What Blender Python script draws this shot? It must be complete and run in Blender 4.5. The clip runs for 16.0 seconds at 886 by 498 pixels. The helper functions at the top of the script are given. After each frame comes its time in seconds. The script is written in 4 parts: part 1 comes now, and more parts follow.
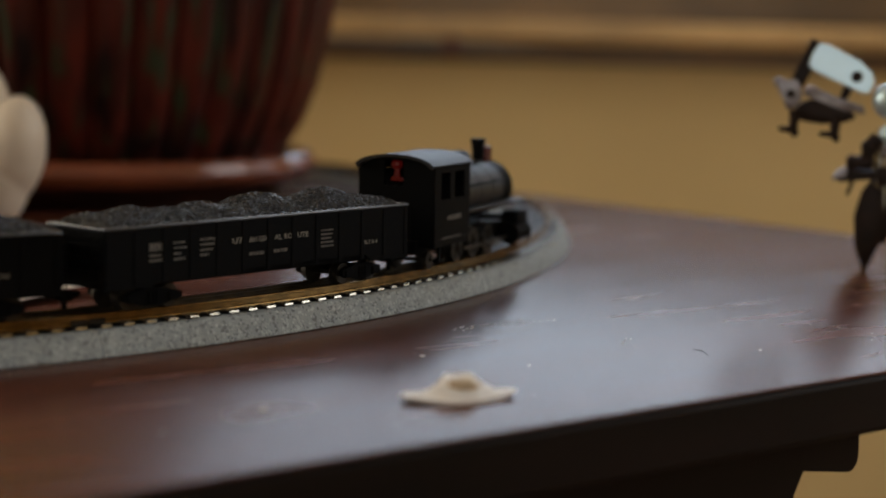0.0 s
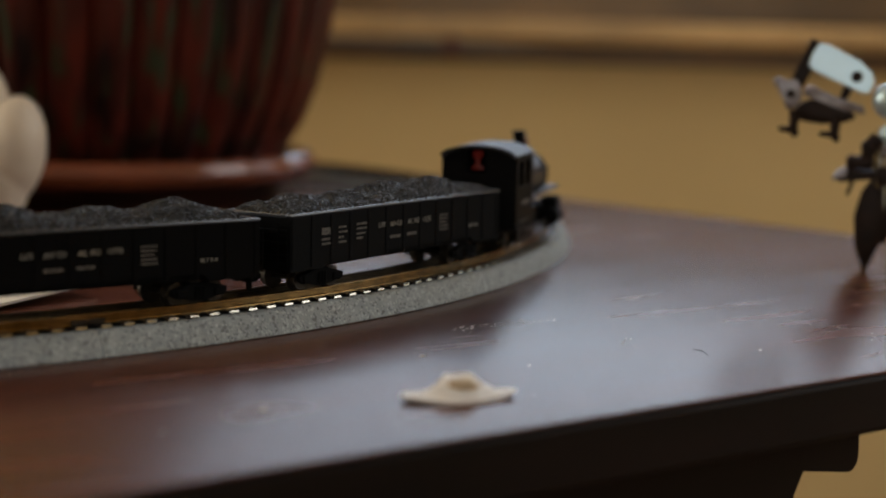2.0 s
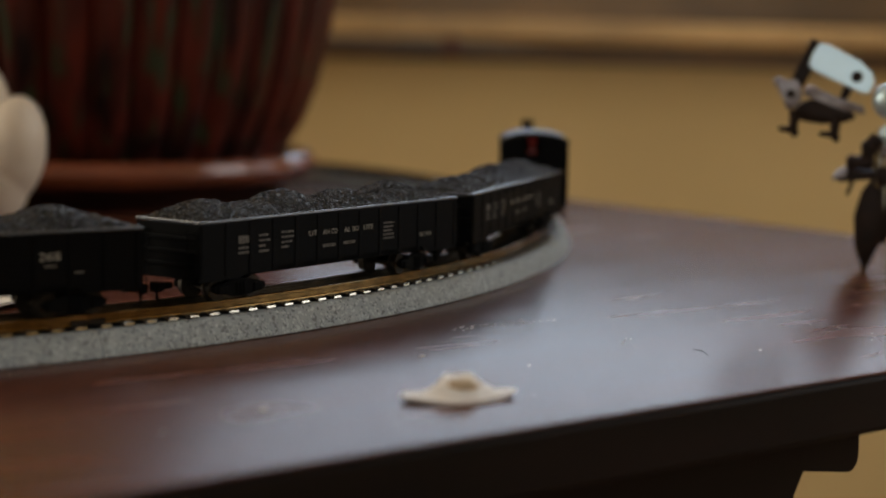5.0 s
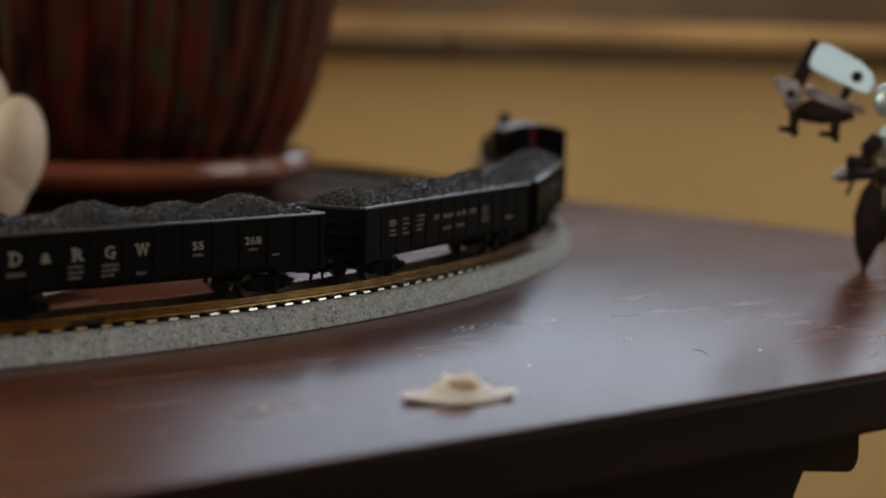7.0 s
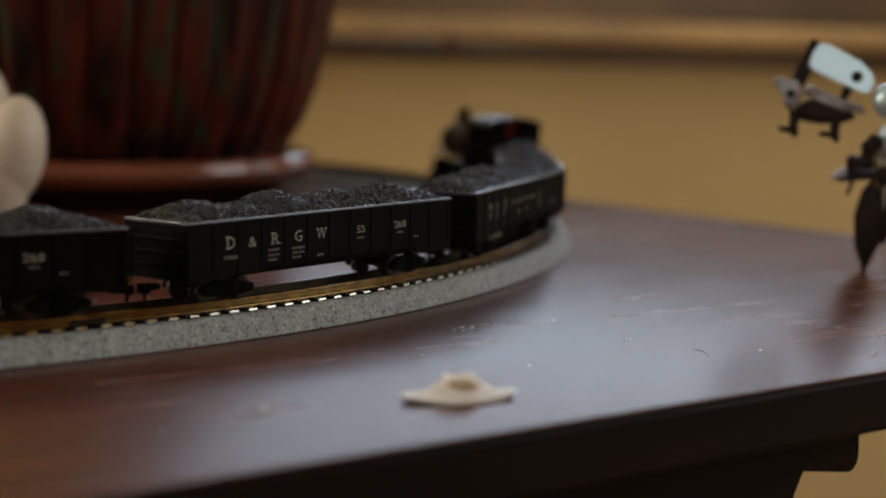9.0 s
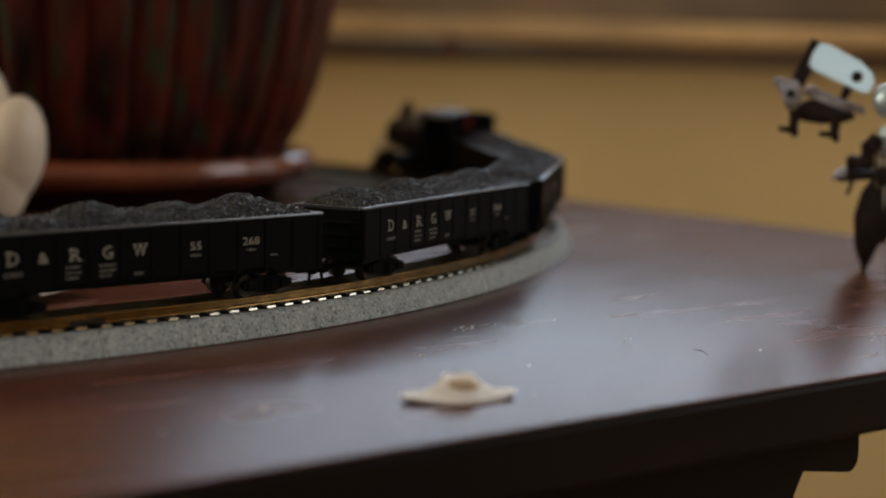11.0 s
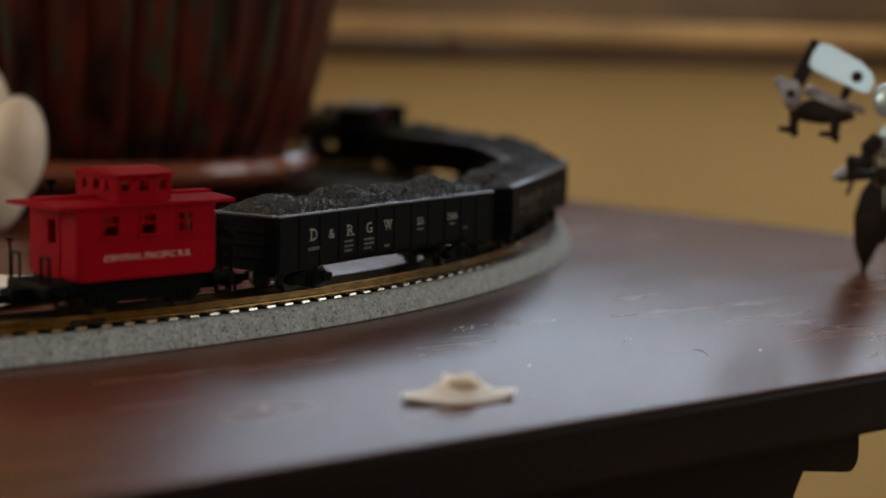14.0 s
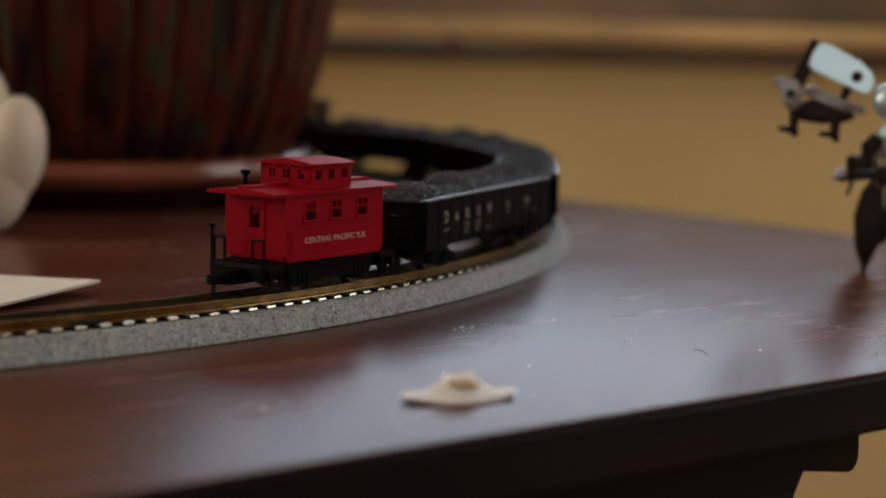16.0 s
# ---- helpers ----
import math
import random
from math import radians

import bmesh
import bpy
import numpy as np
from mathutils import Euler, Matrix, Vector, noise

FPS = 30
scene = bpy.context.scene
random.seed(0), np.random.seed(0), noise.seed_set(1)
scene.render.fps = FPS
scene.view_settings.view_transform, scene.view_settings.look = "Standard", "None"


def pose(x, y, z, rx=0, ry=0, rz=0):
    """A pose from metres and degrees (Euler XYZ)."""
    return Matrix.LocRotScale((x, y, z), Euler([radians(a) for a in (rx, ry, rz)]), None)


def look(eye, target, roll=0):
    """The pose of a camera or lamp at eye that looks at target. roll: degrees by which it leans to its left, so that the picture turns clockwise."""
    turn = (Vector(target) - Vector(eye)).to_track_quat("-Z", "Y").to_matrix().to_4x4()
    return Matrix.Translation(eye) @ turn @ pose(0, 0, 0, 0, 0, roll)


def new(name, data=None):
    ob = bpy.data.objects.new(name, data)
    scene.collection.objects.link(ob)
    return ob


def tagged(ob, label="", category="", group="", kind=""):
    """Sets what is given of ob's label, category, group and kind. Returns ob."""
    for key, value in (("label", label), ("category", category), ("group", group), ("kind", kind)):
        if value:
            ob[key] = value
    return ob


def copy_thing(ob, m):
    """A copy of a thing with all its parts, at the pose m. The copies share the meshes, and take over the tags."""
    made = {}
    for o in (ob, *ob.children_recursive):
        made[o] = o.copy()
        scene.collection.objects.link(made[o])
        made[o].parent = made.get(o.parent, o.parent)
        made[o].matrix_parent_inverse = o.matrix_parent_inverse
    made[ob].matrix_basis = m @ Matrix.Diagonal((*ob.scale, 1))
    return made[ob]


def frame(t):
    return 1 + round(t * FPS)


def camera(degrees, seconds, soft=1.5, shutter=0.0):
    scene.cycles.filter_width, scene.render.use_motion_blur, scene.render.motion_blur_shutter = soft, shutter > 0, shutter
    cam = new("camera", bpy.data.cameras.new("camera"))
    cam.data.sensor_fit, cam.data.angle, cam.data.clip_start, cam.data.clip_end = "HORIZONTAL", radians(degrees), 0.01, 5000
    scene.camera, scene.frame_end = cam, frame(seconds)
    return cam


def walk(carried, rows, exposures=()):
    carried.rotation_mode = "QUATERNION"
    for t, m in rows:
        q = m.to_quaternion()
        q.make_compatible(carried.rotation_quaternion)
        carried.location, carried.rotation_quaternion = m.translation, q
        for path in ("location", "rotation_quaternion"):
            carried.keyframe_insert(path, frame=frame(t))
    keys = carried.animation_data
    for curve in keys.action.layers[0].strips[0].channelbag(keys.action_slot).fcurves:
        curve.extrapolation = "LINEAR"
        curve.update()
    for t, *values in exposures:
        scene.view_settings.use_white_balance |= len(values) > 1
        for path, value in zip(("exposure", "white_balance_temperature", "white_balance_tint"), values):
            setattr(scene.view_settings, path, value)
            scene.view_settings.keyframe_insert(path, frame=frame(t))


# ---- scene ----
# Lengths in metres; train and track parts are written in millimetres (MM).
MM = 0.001
TOP = 0.62                      # height of the table top
EYE = (0.0, 0.0, TOP + 0.06934)
TILT = radians(6.8563)

cam = camera(28.141, 16.0, soft=1.8, shutter=0.5)
VIEW = look(EYE, (0.0, math.cos(TILT), EYE[2] - math.sin(TILT)), 1.0682)
walk(cam, [(0.0, VIEW), (16.0, VIEW)])
cam.data.dof.use_dof = True
cam.data.dof.focus_distance = 0.425
cam.data.dof.aperture_fstop = 9.2

# ---- light ----
WALL_Y = 1.35
ROOM_L, ROOM_R, ROOM_B, ROOM_H = -1.9, 2.1, -4.0, 2.45
SILL_Z = TOP + 0.083
world = bpy.data.worlds.new("daylight")
scene.world = world
world.use_nodes = True
sky = world.node_tree.nodes.new("ShaderNodeTexSky")
sky.sky_type, sky.sun_disc = "NISHITA", False
sky.sun_elevation, sky.sun_rotation = radians(35), radians(150)
world.node_tree.links.new(sky.outputs[0], world.node_tree.nodes["Background"].inputs[0])
world.node_tree.nodes["Background"].inputs[1].default_value = 0.10


def rect_light(name, place, target, width, height, power, colour):
    lamp = bpy.data.lights.new(name, "AREA")
    lamp.shape, lamp.size, lamp.size_y, lamp.energy, lamp.color = "RECTANGLE", width, height, power, colour
    ob = new(name, lamp)
    ob.matrix_world = look(place, target)
    return ob


WIN_L, WIN_R, WIN_H = -0.15, 0.59, 1.52
WIN2_L, WIN2_R = 1.00, 1.90
rect_light("window_daylight", ((WIN_L + WIN_R) / 2, WALL_Y + 0.10, SILL_Z + WIN_H / 2 + 0.03),
             ((WIN_L + WIN_R) / 2, 0, SILL_Z + WIN_H / 2 + 0.03), WIN_R - WIN_L - 0.1, WIN_H - 0.17, 4.8, (0.90, 0.95, 1.0))
rect_light("corner_window_daylight", ((WIN2_L + WIN2_R) / 2, WALL_Y + 0.10, SILL_Z + WIN_H / 2 + 0.03),
             ((WIN2_L + WIN2_R) / 2, 0, SILL_Z + WIN_H / 2 + 0.03), WIN2_R - WIN2_L - 0.1, WIN_H - 0.17, 3.0, (0.93, 0.97, 1.0))
# Unseen fill behind the camera, added to brighten the sides that face it.
rect_light("far_window_daylight", (0.15, -4.06, 1.375), (0.15, 0, 1.375), 2.4, 1.55, 12.5, (1.0, 0.94, 0.85))
rect_light("side_window_daylight", (ROOM_R + 0.06, 0.72, 1.52), (0, 0.72, 1.52), 0.94, 1.3, 10.0, (0.98, 0.95, 0.90))
# Unseen warm fill from the west, added to brighten left wall, pot and conch.
rect_light("west_window_daylight", (ROOM_L - 0.06, 0.52, 1.45), (0, 0.52, 1.45), 0.74, 1.1, 15.0, (1.0, 0.90, 0.74))
scene.view_settings.exposure = 0.0


# ---- materials ----
def material(name, colour, rough=0.5, metal=0.0, second=None, scale=40.0, bump=0.0, bump_scale=300.0, stretch=(1, 1, 1),
             coat=0.0, spread=0.15, emit=None, low=0.35, high=0.7, spec=0.5, detail=6.0):
    m = bpy.data.materials.new(name)
    m.use_nodes = True
    n, k = m.node_tree.nodes, m.node_tree.links
    b = n["Principled BSDF"]
    b.inputs["Roughness"].default_value, b.inputs["Metallic"].default_value = rough, metal
    b.inputs["Coat Weight"].default_value = coat
    b.inputs["Coat Roughness"].default_value = 0.12
    b.inputs["Specular IOR Level"].default_value = spec
    co, mp = n.new("ShaderNodeTexCoord"), n.new("ShaderNodeMapping")
    mp.inputs["Scale"].default_value = stretch
    k.new(co.outputs["Object"], mp.inputs[0])
    tex = n.new("ShaderNodeTexNoise")
    tex.inputs["Scale"].default_value, tex.inputs["Detail"].default_value = scale, detail
    k.new(mp.outputs[0], tex.inputs["Vector"])
    ramp = n.new("ShaderNodeValToRGB")
    ramp.color_ramp.elements[0].position, ramp.color_ramp.elements[1].position = low, high
    second = second or tuple(c * (1 - spread) for c in colour)
    ramp.color_ramp.elements[0].color, ramp.color_ramp.elements[1].color = (*second, 1), (*colour, 1)
    k.new(tex.outputs[0], ramp.inputs[0])
    k.new(ramp.outputs[0], b.inputs["Base Color"])
    wear = n.new("ShaderNodeMapRange")
    wear.inputs["To Min"].default_value, wear.inputs["To Max"].default_value = max(0.03, rough * 0.8), min(1, rough * 1.2)
    k.new(tex.outputs[0], wear.inputs[0])
    k.new(wear.outputs[0], b.inputs["Roughness"])
    if bump:
        fine = n.new("ShaderNodeTexNoise")
        fine.inputs["Scale"].default_value, fine.inputs["Detail"].default_value = bump_scale, 4
        k.new(mp.outputs[0], fine.inputs["Vector"])
        bp = n.new("ShaderNodeBump")
        bp.inputs["Strength"].default_value, bp.inputs["Distance"].default_value = bump, 0.001
        k.new(fine.outputs[0], bp.inputs["Height"])
        k.new(bp.outputs[0], b.inputs["Normal"])
    if emit:
        b.inputs["Emission Color"].default_value = (*emit[:3], 1)
        b.inputs["Emission Strength"].default_value = emit[3]
    return m


def ballast_material():
    m = material("grey_speckled_ballast", (0.39, 0.43, 0.44), 0.8, 0, (0.30, 0.335, 0.345), 300, 0.5, 1800)
    n, k = m.node_tree.nodes, m.node_tree.links
    b = n["Principled BSDF"]
    base = b.inputs["Base Color"].links[0].from_socket
    co = n["Texture Coordinate"]
    grain = n.new("ShaderNodeTexVoronoi")
    grain.inputs["Scale"].default_value = 1900
    k.new(co.outputs["Object"], grain.inputs["Vector"])
    pick = n.new("ShaderNodeValToRGB")
    pick.color_ramp.interpolation = "CONSTANT"
    e = pick.color_ramp.elements
    e[0].position, e[0].color = 0.0, (0.10, 0.10, 0.11, 1)
    e[1].position, e[1].color = 0.13, (1, 1, 1, 1)
    bright = e.new(0.86)
    bright.color = (1.7, 1.7, 1.65, 1)
    sep = n.new("ShaderNodeSeparateColor")
    k.new(grain.outputs["Color"], sep.inputs[0])
    k.new(sep.outputs[0], pick.inputs[0])
    mix = n.new("ShaderNodeMix")
    mix.data_type, mix.blend_type = "RGBA", "MULTIPLY"
    mix.inputs[0].default_value = 0.56
    k.new(base, mix.inputs[6])
    k.new(pick.outputs[0], mix.inputs[7])
    k.new(mix.outputs[2], b.inputs["Base Color"])
    return m


def wood_material(name, light, dark, rough, coat, grain, along, spec=0.5, wear=(0.8, 1.2)):
    """Polished wood: long streaks over broad tone, with faint dull wear."""
    # streaks run along one axis
    stretch = (1.0, 14.0, 14.0) if along == "x" else (14.0, 1.0, 14.0)
    m = material(name, light, rough, 0, dark, grain, 0.0, grain * 18, stretch, coat, low=0.3, high=0.75, detail=4, spec=spec)
    n, k = m.node_tree.nodes, m.node_tree.links
    b = n["Principled BSDF"]
    base = b.inputs["Base Color"].links[0].from_socket
    broad = n.new("ShaderNodeTexNoise")
    broad.inputs["Scale"].default_value, broad.inputs["Detail"].default_value = 7, 3
    k.new(n["Texture Coordinate"].outputs["Object"], broad.inputs["Vector"])
    gloss = n["Map Range"]
    gloss.inputs["From Min"].default_value, gloss.inputs["From Max"].default_value = 0.3, 0.7
    gloss.inputs["To Min"].default_value, gloss.inputs["To Max"].default_value = rough * wear[0], rough * wear[1]
    tone = n.new("ShaderNodeMapRange")
    tone.inputs["From Min"].default_value, tone.inputs["From Max"].default_value = 0.3, 0.7
    tone.inputs["To Min"].default_value, tone.inputs["To Max"].default_value = 0.62, 1.38
    k.new(broad.outputs[0], tone.inputs[0])
    mul = n.new("ShaderNodeVectorMath")
    mul.operation = "SCALE"
    k.new(base, mul.inputs[0])
    k.new(tone.outputs[0], mul.inputs["Scale"])
    k.new(mul.outputs[0], b.inputs["Base Color"])
    return m


def pot_material():
    """Reddish-brown glaze with green drips running down the ribs."""
    m = material("red_brown_glaze_green_drips", (0.118, 0.017, 0.009), 0.45, 0, (0.010, 0.004, 0.0035), 95, 0.15, 60, (1, 1, 0.14), 0.0, spec=0.18)
    n, k = m.node_tree.nodes, m.node_tree.links
    b = n["Principled BSDF"]
    base = b.inputs["Base Color"].links[0].from_socket
    mp = n.new("ShaderNodeMapping")
    mp.inputs["Scale"].default_value = (105, 105, 4)
    k.new(n["Texture Coordinate"].outputs["Object"], mp.inputs[0])
    drip = n.new("ShaderNodeTexNoise")
    drip.inputs["Scale"].default_value, drip.inputs["Detail"].default_value = 1.3, 4
    k.new(mp.outputs[0], drip.inputs["Vector"])
    ramp = n.new("ShaderNodeValToRGB")
    ramp.color_ramp.elements[0].position, ramp.color_ramp.elements[1].position = 0.56, 0.66
    k.new(drip.outputs[0], ramp.inputs[0])
    mix = n.new("ShaderNodeMix")
    mix.data_type = "RGBA"
    k.new(ramp.outputs[0], mix.inputs[0])
    k.new(base, mix.inputs[6])
    mix.inputs[7].default_value = (0.030, 0.043, 0.021, 1)
    k.new(mix.outputs[2], b.inputs["Base Color"])
    return m


BLACK = material("black_plastic", (0.0030, 0.0030, 0.0032), 0.55, bump=0.05, bump_scale=900, spread=0.3, spec=0.06)
# Glossy rim plastic, base greyed to paint in the window's glint on top edges.
RIM_GLINT = material("glossy_rim_with_window_glint", (0.060, 0.066, 0.076), 0.22, 0.25, spread=0.3, spec=0.95)
SATIN = material("satin_black_metal", (0.012, 0.012, 0.014), 0.42, spread=0.3, spec=0.40)
DARK = material("dull_black_plastic", (0.0028, 0.0028, 0.0028), 0.65, spread=0.3, spec=0.06)
COAL = material("crushed_coal", (0.018, 0.021, 0.026), 0.27, 0, (0.003, 0.003, 0.004), 1100, 1.0, 1300, spec=0.42)
TIE = material("dark_brown_plastic_tie", (0.020, 0.014, 0.010), 0.42, spread=0.4, scale=600)
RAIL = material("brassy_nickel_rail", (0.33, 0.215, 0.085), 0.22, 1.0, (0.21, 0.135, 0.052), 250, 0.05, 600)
# Rail metal darkened to paint in the inner rail's shade; caboose wheels share it.
SHADE_RAIL = material("shade_darkened_rail_metal", (0.085, 0.060, 0.030), 0.42, 0.7, (0.040, 0.028, 0.016), 320, 0.2, 700)
STEEL = material("worn_wheel_metal", (0.045, 0.037, 0.028), 0.4, 0.7, spread=0.4, scale=500)
PLATE = material("bright_nickel_cap", (0.60, 0.56, 0.47), 0.25, 1.0, spread=0.3, scale=400)
BALLAST = ballast_material()
RED = material("red_plastic", (0.325, 0.0005, 0.009), 0.46, 0, (0.28, 0.0004, 0.0075), 60, 0.05, 900, spec=0.06)
WHITE_PAINT = material("cream_lettering", (0.36, 0.34, 0.29), 0.6, 0, (0.25, 0.235, 0.20), 900)
GREY_PAINT = material("faded_small_lettering", (0.18, 0.165, 0.145), 0.6, 0, (0.05, 0.046, 0.040), 1700)
GOLD_PAINT = material("pale_gold_lettering", (0.60, 0.45, 0.33), 0.6, 0, (0.36, 0.24, 0.18), 900)
GLOW = material("glowing_red_lamp", (0.07, 0.004, 0.004), 0.3, emit=(1.0, 0.03, 0.02, 0.020))
LENS_RED = material("dark_red_lens", (0.10, 0.006, 0.005), 0.3, spread=0.3)
# the cup ring, in the table's own axes
RING = Matrix.Rotation(math.radians(-38), 3, "Z") @ Vector((0.0725 - 0.2602, 0.411 - 0.5013, 0))
TABLE = wood_material("dark_polished_wood", (0.128, 0.036, 0.018), (0.060, 0.018, 0.010), 0.24, 0.0, 9, "x", 0.36, (0.90, 1.12))


def worn_top(m, cx, cy, radius):
    """Adds to the polish: fine hairline scratches, dull smudges and the ring a wet cup left."""
    n, k = m.node_tree.nodes, m.node_tree.links
    b = n["Principled BSDF"]
    co = n["Texture Coordinate"].outputs["Object"]

    def noisy(scale, detail, stretch=(1, 1, 1), turn=0.0):
        mp, tx = n.new("ShaderNodeMapping"), n.new("ShaderNodeTexNoise")
        mp.inputs["Scale"].default_value, mp.inputs["Rotation"].default_value = stretch, (0, 0, turn)
        tx.inputs["Scale"].default_value, tx.inputs["Detail"].default_value = scale, detail
        k.new(co, mp.inputs[0])
        k.new(mp.outputs[0], tx.inputs["Vector"])
        return tx.outputs[0]

    def calc(op, a, c, d=None):
        q = n.new("ShaderNodeMath")
        q.operation = op
        for s, v in zip(q.inputs, (a, c, d)):
            if v is None:
                continue
            if isinstance(v, (int, float)):
                s.default_value = v
            else:
                k.new(v, s)
        return q.outputs[0]

    def span(v, a, c, lo=0.0, hi=1.0):
        q = n.new("ShaderNodeMapRange")
        for name, x in (("From Min", a), ("From Max", c), ("To Min", lo), ("To Max", hi)):
            q.inputs[name].default_value = x
        k.new(v, q.inputs[0])
        return q.outputs[0]

    sep = n.new("ShaderNodeSeparateXYZ")
    k.new(co, sep.inputs[0])
    dx, dy = calc("SUBTRACT", sep.outputs[0], cx), calc("SUBTRACT", sep.outputs[1], cy)
    dist = calc("SQRT", calc("ADD", calc("MULTIPLY", dx, dx), calc("MULTIPLY", dy, dy)), 0)
    dist = calc("ADD", dist, span(noisy(60, 3), 0.3, 0.7, -0.0008, 0.0008))
    ring = span(calc("ABSOLUTE", calc("SUBTRACT", dist, radius), 0), 0.0, 0.0009, 1.0, 0.0)
    ring = calc("MULTIPLY", ring, span(noisy(75, 5), 0.40, 0.60))
    smudge = span(noisy(22, 4), 0.42, 0.78)
    streak = span(noisy(16, 9, (1, 16, 1), 0.25), 0.52, 0.66)
    scratch = span(noisy(40, 6, (1, 60, 1), -0.9), 0.66, 0.72)
    fleck = span(noisy(900, 2), 0.66, 0.74)
    gloss = b.inputs["Roughness"].links[0].from_socket
    dull = calc("ADD", calc("MULTIPLY", smudge, 0.03), calc("MULTIPLY", streak, 0.004))
    dull = calc("ADD", dull, calc("ADD", calc("MULTIPLY", ring, 0.03), calc("MULTIPLY", scratch, 0.012)))
    k.new(calc("ADD", gloss, dull), b.inputs["Roughness"])
    shine = calc("SUBTRACT", b.inputs["Specular IOR Level"].default_value, calc("ADD", calc("MULTIPLY", ring, 0.07), calc("MULTIPLY", streak, 0.008)))
    k.new(shine, b.inputs["Specular IOR Level"])
    base = b.inputs["Base Color"].links[0].from_socket
    mix = n.new("ShaderNodeMix")
    mix.data_type = "RGBA"
    k.new(calc("MULTIPLY", calc("ADD", fleck, smudge), 0.16), mix.inputs[0])
    k.new(base, mix.inputs[6])
    mix.inputs[7].default_value = (0.24, 0.15, 0.11, 1)
    k.new(mix.outputs[2], b.inputs["Base Color"])


worn_top(TABLE, RING.x, RING.y, 0.031)
# Edge, aprons and legs: several times darker than the table top.
TABLE_DARK = wood_material("darker_wood_below_top", (0.014, 0.008, 0.006), (0.007, 0.0045, 0.0035), 0.6, 0.0, 12, "x", 0.12)
SILL_WOOD = wood_material("honey_stained_wood", (0.62, 0.40, 0.17), (0.48, 0.30, 0.12), 0.4, 0.1, 6, "x")
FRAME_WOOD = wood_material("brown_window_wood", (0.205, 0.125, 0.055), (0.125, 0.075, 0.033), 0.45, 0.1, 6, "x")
GOLD_WALL = material("gold_wall_paint", (0.745, 0.555, 0.258), 0.75, 0, (0.69, 0.51, 0.234), 5, 0.25, 180)
PLAIN_WALL = material("cream_wall_paint", (0.62, 0.52, 0.38), 0.8, 0, (0.56, 0.47, 0.34), 4, 0.2, 160)
CEILING = material("white_ceiling_paint", (0.78, 0.76, 0.72), 0.9, 0, spread=0.08, scale=5, bump=0.3, bump_scale=120)
FLOOR = wood_material("oak_floor", (0.30, 0.18, 0.09), (0.20, 0.115, 0.055), 0.4, 0.1, 5, "x")
POT = pot_material()
SAUCER = material("terracotta_glaze", (0.27, 0.078, 0.036), 0.22, 0, (0.13, 0.038, 0.020), 30, 0.1, 90, coat=0.4)
# Darker than the rim glaze: the shadow under the rim is painted in.
SHADED_DISH = material("dish_brown_with_shadow", (0.055, 0.018, 0.011), 0.5, 0, (0.025, 0.010, 0.007), 40, 0.1, 90, spec=0.25)
SOIL = material("dark_soil", (0.035, 0.024, 0.016), 0.95, 0, (0.015, 0.010, 0.008), 120, 1.0, 250)
SHELL = material("cream_shell", (0.80, 0.70, 0.57), 0.45, 0, (0.64, 0.54, 0.42), 45, 0.12, 160)
PAPER = material("off_white_card", (0.86, 0.82, 0.75), 0.7, 0, (0.80, 0.755, 0.68), 60, 0.1, 700)
WORN = material("weathered_shell", (0.96, 0.955, 0.95), 0.5, 0, (0.74, 0.64, 0.50), 150, 0.3, 420, low=0.22, high=0.31)
TIN = material("dull_worn_tin", (0.36, 0.35, 0.38), 0.42, 0.8, (0.20, 0.17, 0.16), 150, 0.1, 300)
CRUST = material("brown_stained_shell", (0.84, 0.74, 0.56), 0.7, 0, (0.50, 0.35, 0.19), 600, 0.6, 900)
SILVER = material("polished_steel", (0.50, 0.53, 0.54), 0.24, 1.0, spread=0.25, scale=120)
ENAMEL = material("bright_pale_plate", (0.60, 0.76, 0.82), 0.34, 0.6, spread=0.1, scale=90)
BRONZE = material("dark_bronze", (0.026, 0.014, 0.010), 0.5, 0.15, (0.012, 0.007, 0.005), 120, 0.1, 300, spec=0.2)
CRUMB = material("pale_crumb", (0.94, 0.91, 0.86), 0.8, spread=0.3)
HAIR = material("dark_fibre", (0.045, 0.032, 0.028), 0.6, spread=0.2)
PANE_GLASS = material("clear_pane", (0.9, 0.95, 1.0), 0.05)
PANE_GLASS.node_tree.nodes["Principled BSDF"].inputs["Transmission Weight"].default_value = 1.0


# ---- building helpers ----
def part(name, bm, mat, parent=None, label="", smooth=False):
    mesh = bpy.data.meshes.new(name)
    bmesh.ops.recalc_face_normals(bm, faces=bm.faces)
    if smooth:
        for f in bm.faces:
            f.smooth = True
        for e in bm.edges:
            if len(e.link_faces) == 2 and e.calc_face_angle(0) > 0.7:
                e.smooth = False
    bm.to_mesh(mesh)
    bm.free()
    mesh.materials.append(mat)
    ob = new(name, mesh)
    if parent:
        ob.parent = parent
    if label:
        ob["label"] = label
    return ob


def empty(name, m):
    ob = new(name)
    ob.empty_display_size = 0.01
    ob.matrix_basis = m
    return ob


def box(bm, x0, x1, y0, y1, z0, z1, bevel=0.0, segments=2, u=MM):
    made = bmesh.ops.create_cube(bm, size=1)["verts"]
    for v in made:
        v.co = Vector(((x0 + x1) / 2 + v.co.x * (x1 - x0), (y0 + y1) / 2 + v.co.y * (y1 - y0), (z0 + z1) / 2 + v.co.z * (z1 - z0))) * u
    if bevel:
        edges = list({e for v in made for e in v.link_edges})
        bmesh.ops.bevel(bm, geom=edges, offset=bevel * u, segments=segments, affect="EDGES", profile=0.5)
    return bm


def boxed(*a, **k):
    return box(bmesh.new(), *a, **k)


